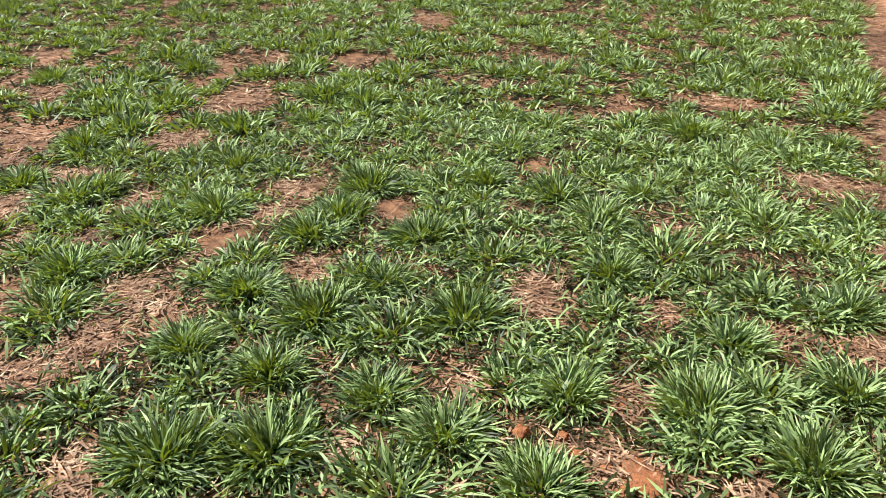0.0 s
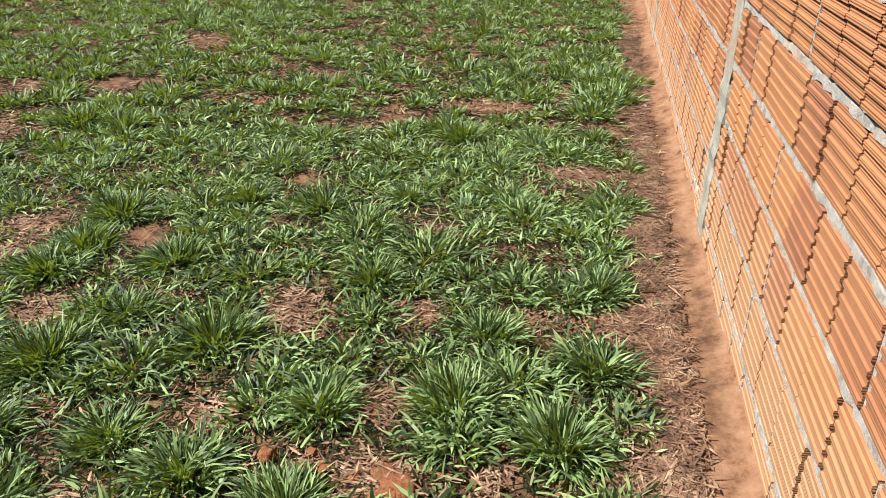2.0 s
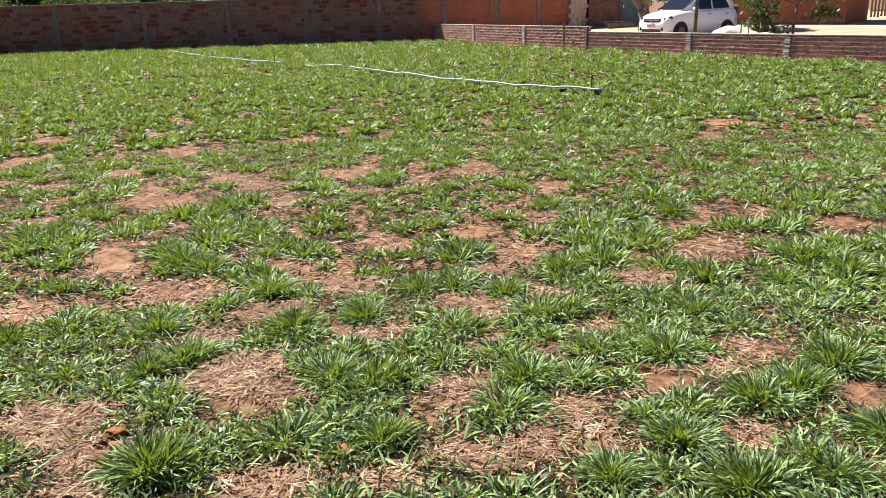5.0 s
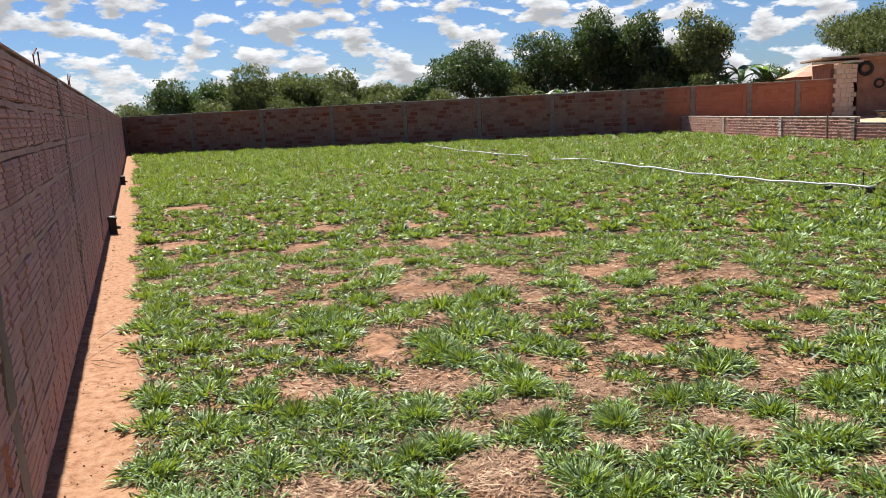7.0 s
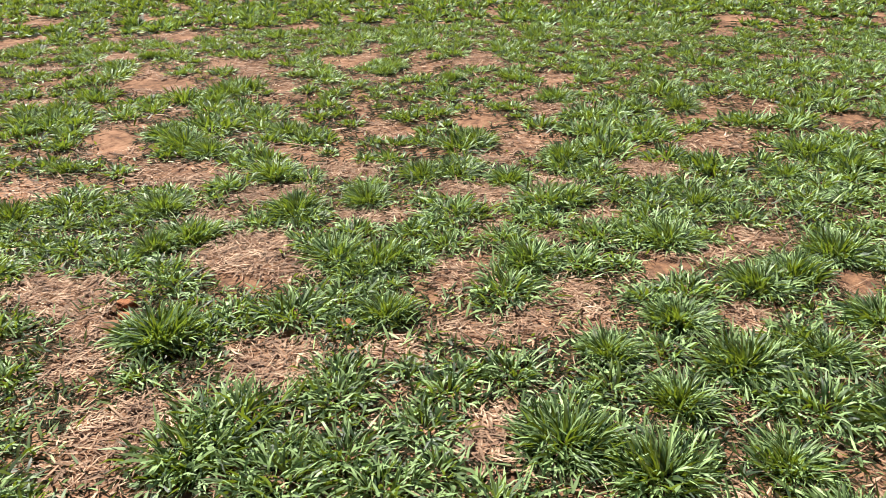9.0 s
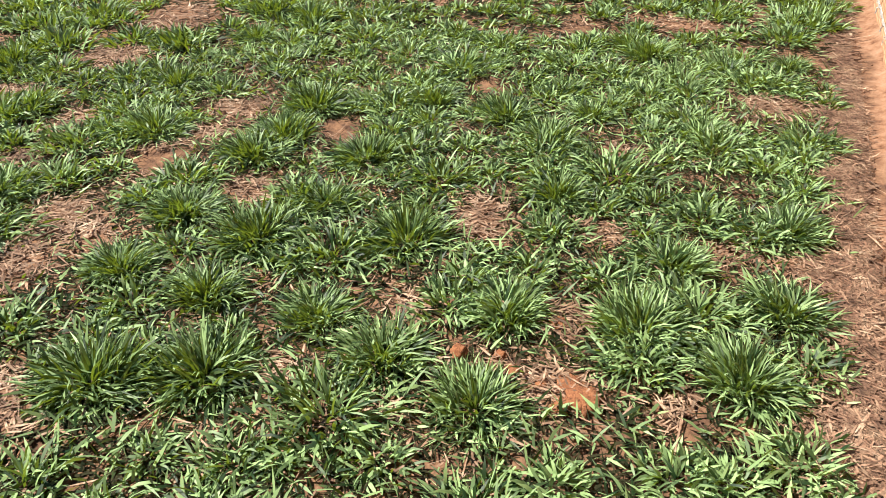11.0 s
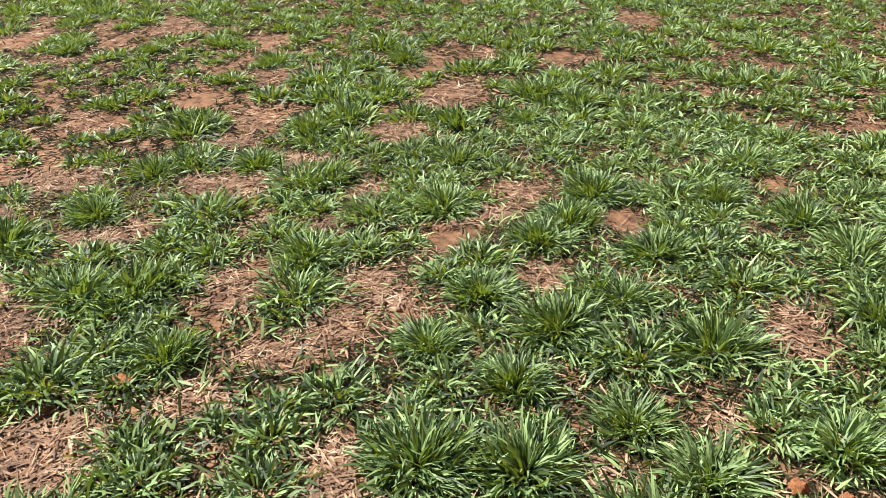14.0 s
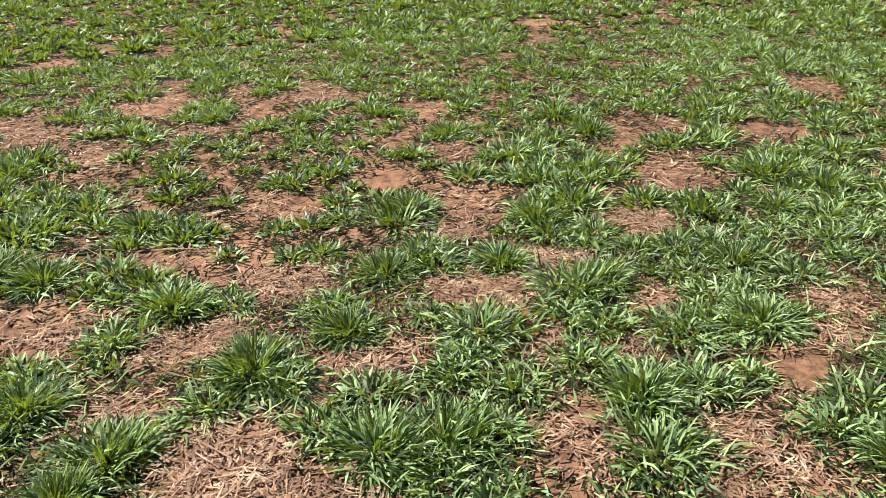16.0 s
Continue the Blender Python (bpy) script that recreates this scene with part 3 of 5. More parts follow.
def wall_of_blocks(name, a, b, top, label, clay, mortar, core_mat, posts, near, length=0.19, course=0.205, grooves=0, fill=0.5, 
                   bed=0.018, post_w=0.18, proud=0.004, thick=0.10, base=0.0, seed=1, post_proud=0.012, coping=0.03, gap=(0.006, 0.014), pier=None, start=0.0, deep=0.007, smeared=0.0):
    """A wall along a-b, its face on that line and to the left of the way from a to b: core, blocks, mortar beds, piers, coping."""
    r = random.Random(seed)
    way = (b - a).normalized()
    long = (b - a).length
    root = thing(name, Matrix(((way.x, -way.y, 0, a.x), (way.y, way.x, 0, a.y), (0, 0, 1, base), (0, 0, 0, 1))), label, "wall", kind="structure")
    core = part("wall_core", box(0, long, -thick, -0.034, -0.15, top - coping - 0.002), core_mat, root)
    shapes = [block_mesh("block", length * k, course - bed, 0.05, clay, grooves, deep) for k in (1.0, 0.985, 1.015)]
    flat = [block_mesh("block", length * k, course - bed, 0.05, clay, grooves, 0.55 * deep) for k in (1.0, 0.985, 1.015)]
    half = block_mesh("block", length * 0.5, course - bed, 0.05, clay, grooves, deep)
    n_rows = int((top - coping) / course)
    spots = []
    first = -1 if start > 0 else 0
    for k in range(first, n_rows):
        z = start + k * course + bed + (course - bed) / 2
        if z + (course - bed) / 2 > top - coping:
            break
        s = -r.random() * length
        while s < long:
            c = s + length / 2
            if 0 < s and s + length < long and not any(abs(c - p) < post_w / 2 + length / 2 - 0.012 for p in posts):
                spots.append((c, z))
            elif any(abs(c - p) < post_w / 2 + length / 2 for p in posts):
                for q in posts:
                    if abs(c - q) < post_w / 2 + length / 2:
                        side = -1 if c < q else 1
                        hc = q + side * (post_w / 2 + length * 0.25 + 0.004)
                        if abs(hc - c) < length * 0.55 and 0 < hc < long:
                            spots.append((hc, z, True))
            s += length + r.uniform(*gap)
    spots.sort(key=lambda p: near(p))
    rest_v, rest_f, count = [], [], 0
    for i, p in enumerate(spots):
        jig = (p[0] + r.uniform(-0.002, 0.002), r.uniform(-0.002, 0.003), p[1] + r.uniform(-0.003, 0.003))
        me = half if len(p) > 2 else r.choice(flat if p[1] < smeared else shapes)
        if i < 300:
            ob = new("block", me)
            ob.parent = root
            ob.matrix_basis = pose(*jig, r.uniform(-0.6, 0.6), r.uniform(-0.7, 0.7), r.uniform(-0.5, 0.5))
        else:
            co = np.empty(len(me.vertices) * 3, np.float32)
            me.vertices.foreach_get("co", co)
            rest_v.append(co.reshape(-1, 3) + np.array(jig, np.float32))
            for poly in me.polygons:
                rest_f.append([v + count for v in poly.vertices])
            count += len(me.vertices)
    if rest_v:
        me = bpy.data.meshes.new("far_blocks")
        me.from_pydata(np.concatenate(rest_v).tolist(), [], rest_f)
        me.materials.append(clay)
        ob = part("far_blocks", me, clay, root)
        tagged(ob, kind="stuff")
    # bed joints: ragged strips of squeezed-out mortar
    for k in range(first, n_rows + 1):
        z = start + k * course + bed / 2
        if z > top - coping:
            break
        step = 0.025 if long > 18 and long < 25 else 0.08 if long < 18 else 0.25
        reach = min(long, 14.0) if long < 25 else long
        n = int(reach / step)
        bm = bmesh.new()
        last = None
        for i in range(n + 1):
            s = reach * i / n
            up, dn = bed / 2 * r.lognormvariate(0, 0.28), bed / 2 * r.lognormvariate(0, 0.28)
            out = proud + r.uniform(-0.005, 0.004)
            col = [bm.verts.new((s, -0.02, z + up)), bm.verts.new((s, out, z + up * 0.8)), bm.verts.new((s, out, z - dn * 0.8)), bm.verts.new((s, -0.02, z - dn))]
            if last:
                for q in range(3):
                    bm.faces.new((last[q], last[q + 1], col[q + 1], col[q]))
            last = col
        part("mortar_bed", bm, mortar, root)
    # upright joints: some filled, some left open
    bm = bmesh.new()
    for p in spots[:1500]:
        if r.random() < fill:
            hgt = (course - bed) * r.uniform(0.35, 0.5)
            x = p[0] + length / 2 + 0.005
            zc = p[1] + r.uniform(-1, 1) * ((course - bed) / 2 - hgt) * 0.9
            w0, w1 = r.uniform(0.004, 0.009), r.uniform(0.003, 0.008)
            d = r.uniform(-0.004, 0.008)
            vs = [bm.verts.new(q) for q in ((x - w0, d, zc - hgt), (x + w0, d, zc - hgt), (x + w1, d + 0.002, zc + hgt), (x - w1, d + 0.002, zc + hgt))]
            bk = [bm.verts.new((v.co.x, -0.02, v.co.z)) for v in vs]
            bm.faces.new(vs)
            for q in range(4):
                bm.faces.new((vs[q], vs[(q + 1) % 4], bk[(q + 1) % 4], bk[q]))
    if len(bm.faces):
        tagged(part("mortar_fillings", bm, mortar, root), kind="stuff")
    for p in posts:
        bm = bmesh.new()
        n = 44
        rings = []
        for i in range(n + 1):
            z = -0.1 + (top - coping + 0.1) * i / n
            w0, w1, o = post_w / 2 * r.uniform(0.84, 1.12), post_w / 2 * r.uniform(0.84, 1.12), post_proud + r.uniform(-0.006, 0.004)
            rings.append([bm.verts.new((p - w0, -0.03, z)), bm.verts.new((p - w0 * 0.94, o, z)), bm.verts.new((p + w1 * 0.94, o, z)), bm.verts.new((p + w1, -0.03, z))])
        for u, v in zip(rings, rings[1:]):
            for q in range(3):
                bm.faces.new((u[q], u[q + 1], v[q + 1], v[q]))
        part("pier", bm, pier or CONCRETE, root, "grey cast concrete pier")
    part("coping", box(-0.02, long + 0.02, -thick - 0.008, 0.012 if coping > 0.02 else 0.001, top - coping, top, 0.006 if coping > 0.02 else 0.002), CONCRETE if coping > 0.02 else mortar, root, "thin mortar capping")
    return root


south_posts = [(3.36 - SOUTH_A.x) / SOUTH_WAY.x + 4.0 * k for k in (0, 1, 2, 3)]
wall_of_blocks("wall_south", SOUTH_A, SOUTH_B, WALL_TOP, "sunlit unplastered wall of ribbed orange clay blocks with pale mortar", CLAY_LIT, MORTAR, MORTAR_OLD,
               south_posts, lambda p: abs(p[0] - 3.4) + 1.2 * p[1], grooves=6, deep=0.010, fill=0.6, bed=0.027, seed=5, gap=(0.007, 0.020), start=0.10, length=0.20, smeared=0.32)
# the west wall's core is coloured nearly black, as shade in its open joints
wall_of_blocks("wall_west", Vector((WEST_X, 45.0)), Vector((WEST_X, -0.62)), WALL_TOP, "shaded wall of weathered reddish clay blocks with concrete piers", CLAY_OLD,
               MORTAR_OLD, JOINT_SHADE, [45.0 - y for y in (3.2, 7.25, 11.3, 15.3, 19.3, 23.3, 27.3, 31.3, 35.3, 39.3, 43.3)], lambda p: abs(45.0 - p[0] - 4.5), course=0.235, grooves=4, fill=0.12, bed=0.045, proud=0.006, seed=6, gap=(0.026, 0.050), pier=CONCRETE_DARK, coping=0.014, start=0.036, length=0.24, deep=0.012, smeared=0.7)
NORTH_MID = NORTH_A + (NORTH_B - NORTH_A).normalized() * 28.0
wall_of_blocks("wall_north_1", NORTH_MID, NORTH_A, 2.05, "long shaded boundary wall of brown mortar-smeared clay blocks", CLAY_FAR, MORTAR_BROWN, MORTAR_BROWN,
               [28.0 - s for s in (0.1, 4.1, 8.1, 11.9, 15.7, 19.4, 22.9, 26.2)], lambda p: p[0], length=0.33, course=0.19, fill=0.8, bed=0.045, seed=7, post_proud=0.02, post_w=0.22, pier=CONCRETE_DARK, gap=(0.02, 0.05))
wall_of_blocks("wall_north_2", NORTH_B, NORTH_MID, 2.05, "boundary wall of bright orange-red clay blocks in shade", CLAY_ORANGE, MORTAR_RED, MORTAR_RED,
               [(NORTH_B - NORTH_MID).length - s for s in (1.2, 3.6, 5.6, 7.3)], lambda p: p[0], length=0.30, course=0.19, fill=0.8, bed=0.022, seed=8, post_proud=0.02, post_w=0.22, pier=CONCRETE_DARK)
for i, (a, b) in enumerate(zip(EAST, EAST[1:])):
    h = 0.74 if i < 3 else 0.58
    wall_of_blocks("wall_east_" + str(i + 1), b, a, h, "low boundary wall of rough red brick courses with mortar ridges", CLAY_RED, MORTAR_OLD, MORTAR_OLD,
                   [0.1] if i < 8 else [], lambda p: p[0], length=0.27, course=0.10, fill=0.85, bed=0.024, seed=20 + i, post_w=0.17, proud=0.012, thick=0.14, post_proud=0.03, gap=(0.01, 0.03), pier=CONCRETE_DARK if i % 3 == 2 else None)


# ---- grass ----
BLADE_RNG = np.random.RandomState(5)


def blades(base, azimuth, lean, length, width, curl, segments=2):
    """Arrays of grass blades: each one a tapered strip that leans over and droops."""
    n = len(azimuth)
    out = np.stack([np.cos(azimuth), np.sin(azimuth), np.zeros(n)], 1)
    side = np.stack([-np.sin(azimuth), np.cos(azimuth), np.zeros(n)], 1)
    up = np.array([0, 0, 1.0])
    roll = BLADE_RNG.normal(0, 0.7, n)
    p, angle = base.copy(), lean.copy()
    rows, step = [], (length / segments)[:, None]
    shape = {1: (1.0,), 2: (0.8, 1.0), 3: (0.7, 1.0, 0.88)}[segments]
    for k in range(segments):
        w = (width * shape[k] / 2)[:, None]
        face = np.sin(angle)[:, None] * up - np.cos(angle)[:, None] * out
        across = np.cos(roll)[:, None] * side + np.sin(roll)[:, None] * face
        rows += [p - w * across, p + w * across]
        p = p + step * (np.sin(angle)[:, None] * out + np.cos(angle)[:, None] * up)
        angle = angle + curl
    rows.append(p)
    v = np.stack(rows, 1)
    low = base[:, 2:3] + 0.004
    v[..., 2] = np.maximum(v[..., 2], low)
    k = 2 * segments + 1
    i = np.arange(n) * k
    faces = [np.stack([i + 2 * s, i + 2 * s + 1, i + 2 * s + 3, i + 2 * s + 2], 1) for s in range(segments - 1)]
    tips = np.stack([i + 2 * segments - 2, i + 2 * segments - 1, i + 2 * segments], 1)
    return v.reshape(-1, 3), faces, tips


class Sward:
    """Collects blades into one mesh."""

    def __init__(self):
        self.v, self.q, self.t, self.n = [], [], [], 0

    def add(self, *args):
        v, quads, tips = blades(*args)
        self.v.append(v)
        self.q += [q + self.n for q in quads]
        self.t.append(tips + self.n)
        self.n += len(v)

    def mesh(self, name, material):
        return raw_mesh(name, np.concatenate(self.v), ([np.concatenate(self.q)] if self.q else []) + [np.concatenate(self.t)], material)


R = np.random.RandomState(42)


def scatter(n, r0, r1):
    """Places spread over the plot between two distances from its corner by the camera."""
    a = R.uniform(radians(-22), radians(96), n)
    d = np.sqrt(R.uniform(r0 * r0, r1 * r1, n))
    x, y = 0.3 + d * np.cos(a), -0.3 + d * np.sin(a)
    return x, y


def keep(x, y, least=0.0):
    ok = inside(x, y) & (R.uniform(0, 1, len(x)) > np.maximum(bareness(x, y), least))
    return x[ok], y[ok]


def carpet(sward, n, r0, r1, size, wide, segments):
    """Short leaves that lie nearly flat."""
    x, y = keep(*scatter(n, r0, r1))
    m = len(x)
    lush = 1 + 0.35 * wave(x, y, 6.0, 31)
    base = np.stack([x, y, relief(x, y) + R.uniform(0, 0.02, m)], 1)
    sward.add(base, R.uniform(0, 2 * np.pi, m), R.uniform(0.55, 1.45, m), size * R.uniform(0.55, 1.35, m) * lush, wide * R.uniform(0.7, 1.3, m), R.uniform(0.05, 0.5, m), segments)


TUFT_SPOTS = np.array(TALL_NEAR + TALL_FAR)


def clumps(sward, cell, r0, r1, count, size, wide, segments, spread, bow=0.42):
    """A mosaic of mounded rosettes with dark gaps: leaves stand up in the middle of each and arch over at its rim."""
    gx, gy = np.meshgrid(np.arange(-0.5, 24, cell), np.arange(-3.6, 46, cell))
    gx, gy = gx.ravel(), gy.ravel()
    gx = gx + cell * (R.uniform(-0.40, 0.40, len(gx)) + 0.5 * (np.round(gy / cell) % 2))
    gy = gy + cell * R.uniform(-0.40, 0.40, len(gy))
    far = np.hypot(gx - 0.3, gy + 0.3)
    ok = (far > r0) & (far <= r1) & inside(gx, gy)
    gx, gy = gx[ok], gy[ok]
    ok = bareness(gx, gy, 0.06) < R.uniform(0.25, 0.75, len(gx))
    if r0 < 6:
        ok &= np.min(np.hypot(gx[:, None] - TUFT_SPOTS[:, 0], gy[:, None] - TUFT_SPOTS[:, 1]), 1) > 0.12
    gx, gy = gx[ok], gy[ok]
    n = len(gx)
    vigour = np.clip(R.lognormal(-0.05, 0.28, n) * (1 + 0.30 * wave(gx, gy, 1.5, 33)), 0.45, 1.7)
    tilt, tilt_way = R.uniform(0, 0.35, n), R.uniform(0, 2 * np.pi, n)
    each = np.maximum((count * vigour).astype(int), 5)
    x, y, g, tl, tw = (np.repeat(a, each) for a in (gx, gy, vigour, tilt, tilt_way))
    m = len(x)
    az, rad = R.uniform(0, 2 * np.pi, m), np.sqrt(R.uniform(0, 1, m))
    lump = 1 + 0.3 * np.sin(az * 3 + x * 40) + 0.2 * np.sin(az * 5 + y * 60)
    reach = spread * g * rad * lump
    base = np.stack([x + reach * np.cos(az), y + reach * np.sin(az), 0 * x], 1)
    base[:, 2] = relief(base[:, 0], base[:, 1]) + R.uniform(0, 0.012, m)
    lean = np.clip(bow + 0.75 * rad + tl * np.cos(az - tw) + R.normal(0, 0.32, m), 0.05, 1.5)
    sward.add(base, az + R.normal(0, 0.75, m), lean, size * g * R.uniform(0.5, 1.25, m), wide * R.uniform(0.75, 1.25, m), R.uniform(0.15, 0.65, m), segments)


sward, under = Sward(), Sward()
clumps(sward, 0.188, 0.6, 4.4, 230, 0.066, 0.0076, 3, 0.090, 0.36)
carpet(sward, 32000, 0.8, 4.4, 0.055, 0.0076, 2)
clumps(sward, 0.22, 4.4, 9.5, 150, 0.066, 0.0115, 2, 0.088)
carpet(sward, 12000, 4.4, 9.5, 0.055, 0.0110, 2)
clumps(sward, 0.28, 9.5, 20.0, 84, 0.090, 0.0230, 2, 0.085, 0.36)
clumps(sward, 0.42, 20.0, 47.0, 80, 0.125, 0.045, 1, 0.14)
tagged(new("grass", sward.mesh("grass", GRASS)), "patchy green grass growing in tufts on red earth", "grass", kind="stuff")
# added layer of flat dark leaves: shade in the grass gaps, put in as colour
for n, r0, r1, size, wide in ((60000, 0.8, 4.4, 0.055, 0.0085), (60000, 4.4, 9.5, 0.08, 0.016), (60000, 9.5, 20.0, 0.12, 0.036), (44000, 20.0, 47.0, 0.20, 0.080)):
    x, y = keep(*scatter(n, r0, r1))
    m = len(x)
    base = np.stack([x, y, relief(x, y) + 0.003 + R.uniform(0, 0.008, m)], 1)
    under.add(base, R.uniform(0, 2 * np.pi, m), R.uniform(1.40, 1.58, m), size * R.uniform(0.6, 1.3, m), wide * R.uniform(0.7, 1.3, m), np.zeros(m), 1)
tagged(new("grass_shade_layer", under.mesh("grass_shade_layer", GRASS_GAP_SHADE)), "flat near-black leaves that put gap shade under the grass", "thatch", kind="stuff")


def tall_tuft_meshes(seed):
    """The upright middle and the arching rim of one tall tuft."""
    r = np.random.RandomState(seed)
    n = 780
    az, rad = r.uniform(0, 2 * np.pi, n), r.uniform(0, 1, n) ** 0.6
    oval, way = r.uniform(0.75, 1.0), r.uniform(0, np.pi)
    u, v = 0.105 * rad * np.cos(az), 0.105 * oval * rad * np.sin(az)
    base = np.stack([u * np.cos(way) - v * np.sin(way), u * np.sin(way) + v * np.cos(way), np.full(n, -0.003)], 1)
    lean = np.clip(0.22 + 0.85 * rad + 0.30 * np.cos(az - way) + r.normal(0, 0.28, n), 0.03, 1.45)
    turn, long, wide, curl = az + way + r.normal(0, 0.60, n), r.uniform(0.045, 0.122, n), r.uniform(0.0050, 0.0080, n), r.uniform(0.12, 0.50, n)
    made = []
    for name, pick in (("tuft_middle", rad < 0.62), ("tuft_rim", rad >= 0.62)):
        s = Sward()
        s.add(base[pick], turn[pick], lean[pick], long[pick], wide[pick], curl[pick], 3)
        made.append((name, s.mesh(name, GRASS)))
    return made


tuft_shapes = [tall_tuft_meshes(60 + k) for k in range(7)]
tuft_rng = random.Random(9)
for k, (x, y) in enumerate(TALL_NEAR + TALL_FAR):
    s = tuft_rng.uniform(0.8, 1.15)
    m = Matrix.Translation((x, y, float(relief(np.array([x]), np.array([y]))[0]))) @ Matrix.Rotation(tuft_rng.uniform(0, 6.28), 4, "Z") @ Matrix.Diagonal((s, s, s * tuft_rng.uniform(0.85, 1.1), 1))
    tuft = thing("grass_tuft", m, "tall dark green grass tuft with arching blades", "grass tuft", "tall tufts in the grass")
    for name, me in tuft_shapes[k % 7]:
        part(name, me, GRASS, tuft)


# ---- dry litter on the bare places ----
def litter(n, r0, r1, size, wide, by_wall=False):
    x, y = scatter(n, r0, r1)
    if by_wall:
        along, out = R.uniform(1.2, r1, n), 0.09 + 0.26 * R.beta(2, 2, n)
        x, y = SOUTH_A.x + along * SOUTH_WAY.x + out * SOUTH_IN.x, SOUTH_A.y + along * SOUTH_WAY.y + out * SOUTH_IN.y
    b = bareness(x, y)
    ok = inside(x, y) & (R.uniform(0, 1, n) < 0.12 + 0.88 * b) & (x > 0.16 + 0.1 * R.uniform(0, 1, n))
    ok &= (wave(x, y, 2.6, 51) + 0.5 * wave(x, y, 8, 52) > -0.50 - 0.5 * (south_gap(x, y) < 0.4)) & (south_gap(x, y) > 0.10 + 0.05 * R.uniform(0, 1, n))
    x, y = x[ok], y[ok]
    m = len(x)
    base = np.stack([x, y, relief(x, y) + 0.004 + R.uniform(0, 0.012, m)], 1)
    return base, R.uniform(0, 2 * np.pi, m), R.uniform(1.35, 1.68, m), size * R.lognormal(0, 0.5, m), wide * R.uniform(0.5, 1.5, m), R.normal(0, 0.12, m), 2


straw = Sward()
straw.add(*litter(125000, 0.8, 4.5, 0.036, 0.0056))
straw.add(*litter(80000, 4.5, 9.5, 0.055, 0.008))
straw.add(*litter(9000, 9.5, 20.0, 0.12, 0.016))
chips = Sward()
chips.add(*litter(42000, 0.8, 8.0, 0.022, 0.0055, True))
chips.add(*litter(40000, 0.8, 6.0, 0.020, 0.006))
tagged(new("leaf_chips", chips.mesh("leaf_chips", CHIPS)), "dark brown rotting leaf chips on the earth", "litter", kind="stuff")
tagged(new("dry_litter", straw.mesh("dry_litter", STRAW)), "brown dry grass litter and chopped straw on earth", "litter", kind="stuff")


def crumbs(n):
    """Small lumps of earth on the bare strips and patches."""
    x, y = scatter(n, 0.8, 9.0)
    left = n // 9
    x[:left], y[:left] = WEST_X + 0.06 + 0.42 * R.uniform(0, 1, left), R.uniform(2.6, 14, left)
    ok = inside(x, y) & (R.uniform(0, 1, n) < bareness(x, y)) & (wave(x, y, 5.0, 71) > -0.1)
    x, y = x[ok], y[ok]
    m = len(x)
    r = 0.0024 * R.lognormal(0.1, 0.55, m)
    c = np.stack([x, y, relief(x, y) + r * 0.5], 1)
    tips = np.array([[1, 0, 0], [0, 1, 0], [-1, 0, 0], [0, -1, 0], [0, 0, 0.8], [0, 0, -0.8]], float)
    v = c[:, None] + r[:, None, None] * tips * R.uniform(0.6, 1.4, (m, 6, 1))
    i = (np.arange(m) * 6)[:, None, None]
    f = i + np.array([[0, 1, 4], [1, 2, 4], [2, 3, 4], [3, 0, 4], [1, 0, 5], [2, 1, 5], [3, 2, 5], [0, 3, 5]])
    return raw_mesh("soil_crumbs", v.reshape(-1, 3), [f.reshape(-1, 3)], EARTH)


tagged(new("soil_crumbs", crumbs(11000)), "small crumbs of red earth on bare ground", "soil", kind="stuff")


def clod(x, y, r, seed, flat=0.75):
    bm = bmesh.new()
    bmesh.ops.create_icosphere(bm, subdivisions=3, radius=r)
    for v in bm.verts:
        k = 1 + 0.50 * noise.noise(v.co * (1.6 / r) + Vector((seed, 0, 0))) + 0.30 * noise.noise(v.co * (4.5 / r) + Vector((0, seed, 0))) + 0.14 * noise.noise(v.co * (11 / r) + Vector((0, 0, seed)))
        v.co = Vector((v.co.x * k, v.co.y * k, v.co.z * k * flat))
    ob = part("soil_clod", bm, FRESH_EARTH, None, smooth=True)
    ob.matrix_basis = pose(x, y, float(relief(np.array([x]), np.array([y]))[0]) + r * flat * 0.55)
    tagged(ob, "crumbly lump of dug-up orange earth", "soil clod", "lumps of dug earth")


for x, y, r, f in ((2.00, 0.29, 0.025, 0.85), (2.02, 0.18, 0.018, 0.7), (1.97, 0.14, 0.026, 0.5), (1.94, 0.06, 0.022, 0.5), (1.90, -0.05, 0.055, 0.25), (1.95, -0.01, 0.040, 0.25), (1.87, 0.00, 0.028, 0.4), (2.21, 0.05, 0.026, 0.4), (0.97, 2.74, 0.04, 0.4), (0.93, 2.62, 0.03, 0.5), (1.52, 2.08, 0.05, 0.3)):
    clod(x, y, r, x * 7 + y, f)


# ---- irrigation pipe ----
def pipe_run(points, label):
    pts = [Vector(p) - Vector((0, 0, 0.035)) for p in points]
    dense = []
    for a, b in zip(pts, pts[1:]):
        for k in range(6):
            f = k / 6
            dense.append(a.lerp(b, f) + Vector((0.02 * math.sin(3 * (a.y - f)), 0, 0.012 * math.sin(5 * a.y + 4 * f))))
    dense.append(pts[-1])
    root = thing("irrigation_pipe", pose(pts[0].x, pts[0].y, 0), label, "pipe", "pipes on the grass")
    off = Vector((pts[0].x, pts[0].y, 0))
    part("pipe", tube([p - off for p in dense], 0.015, 8), PVC, root, smooth=True)
    for p in pts[1:-1:2] + [pts[-1].lerp(pts[-2], 0.12)]:
        q = p - off
        part("support_block", box(q.x - 0.03, q.x + 0.03, q.y - 0.06, q.y + 0.06, -0.02, q.z - 0.018, 0.01), BLACK, root, "black block under the pipe")
    return root


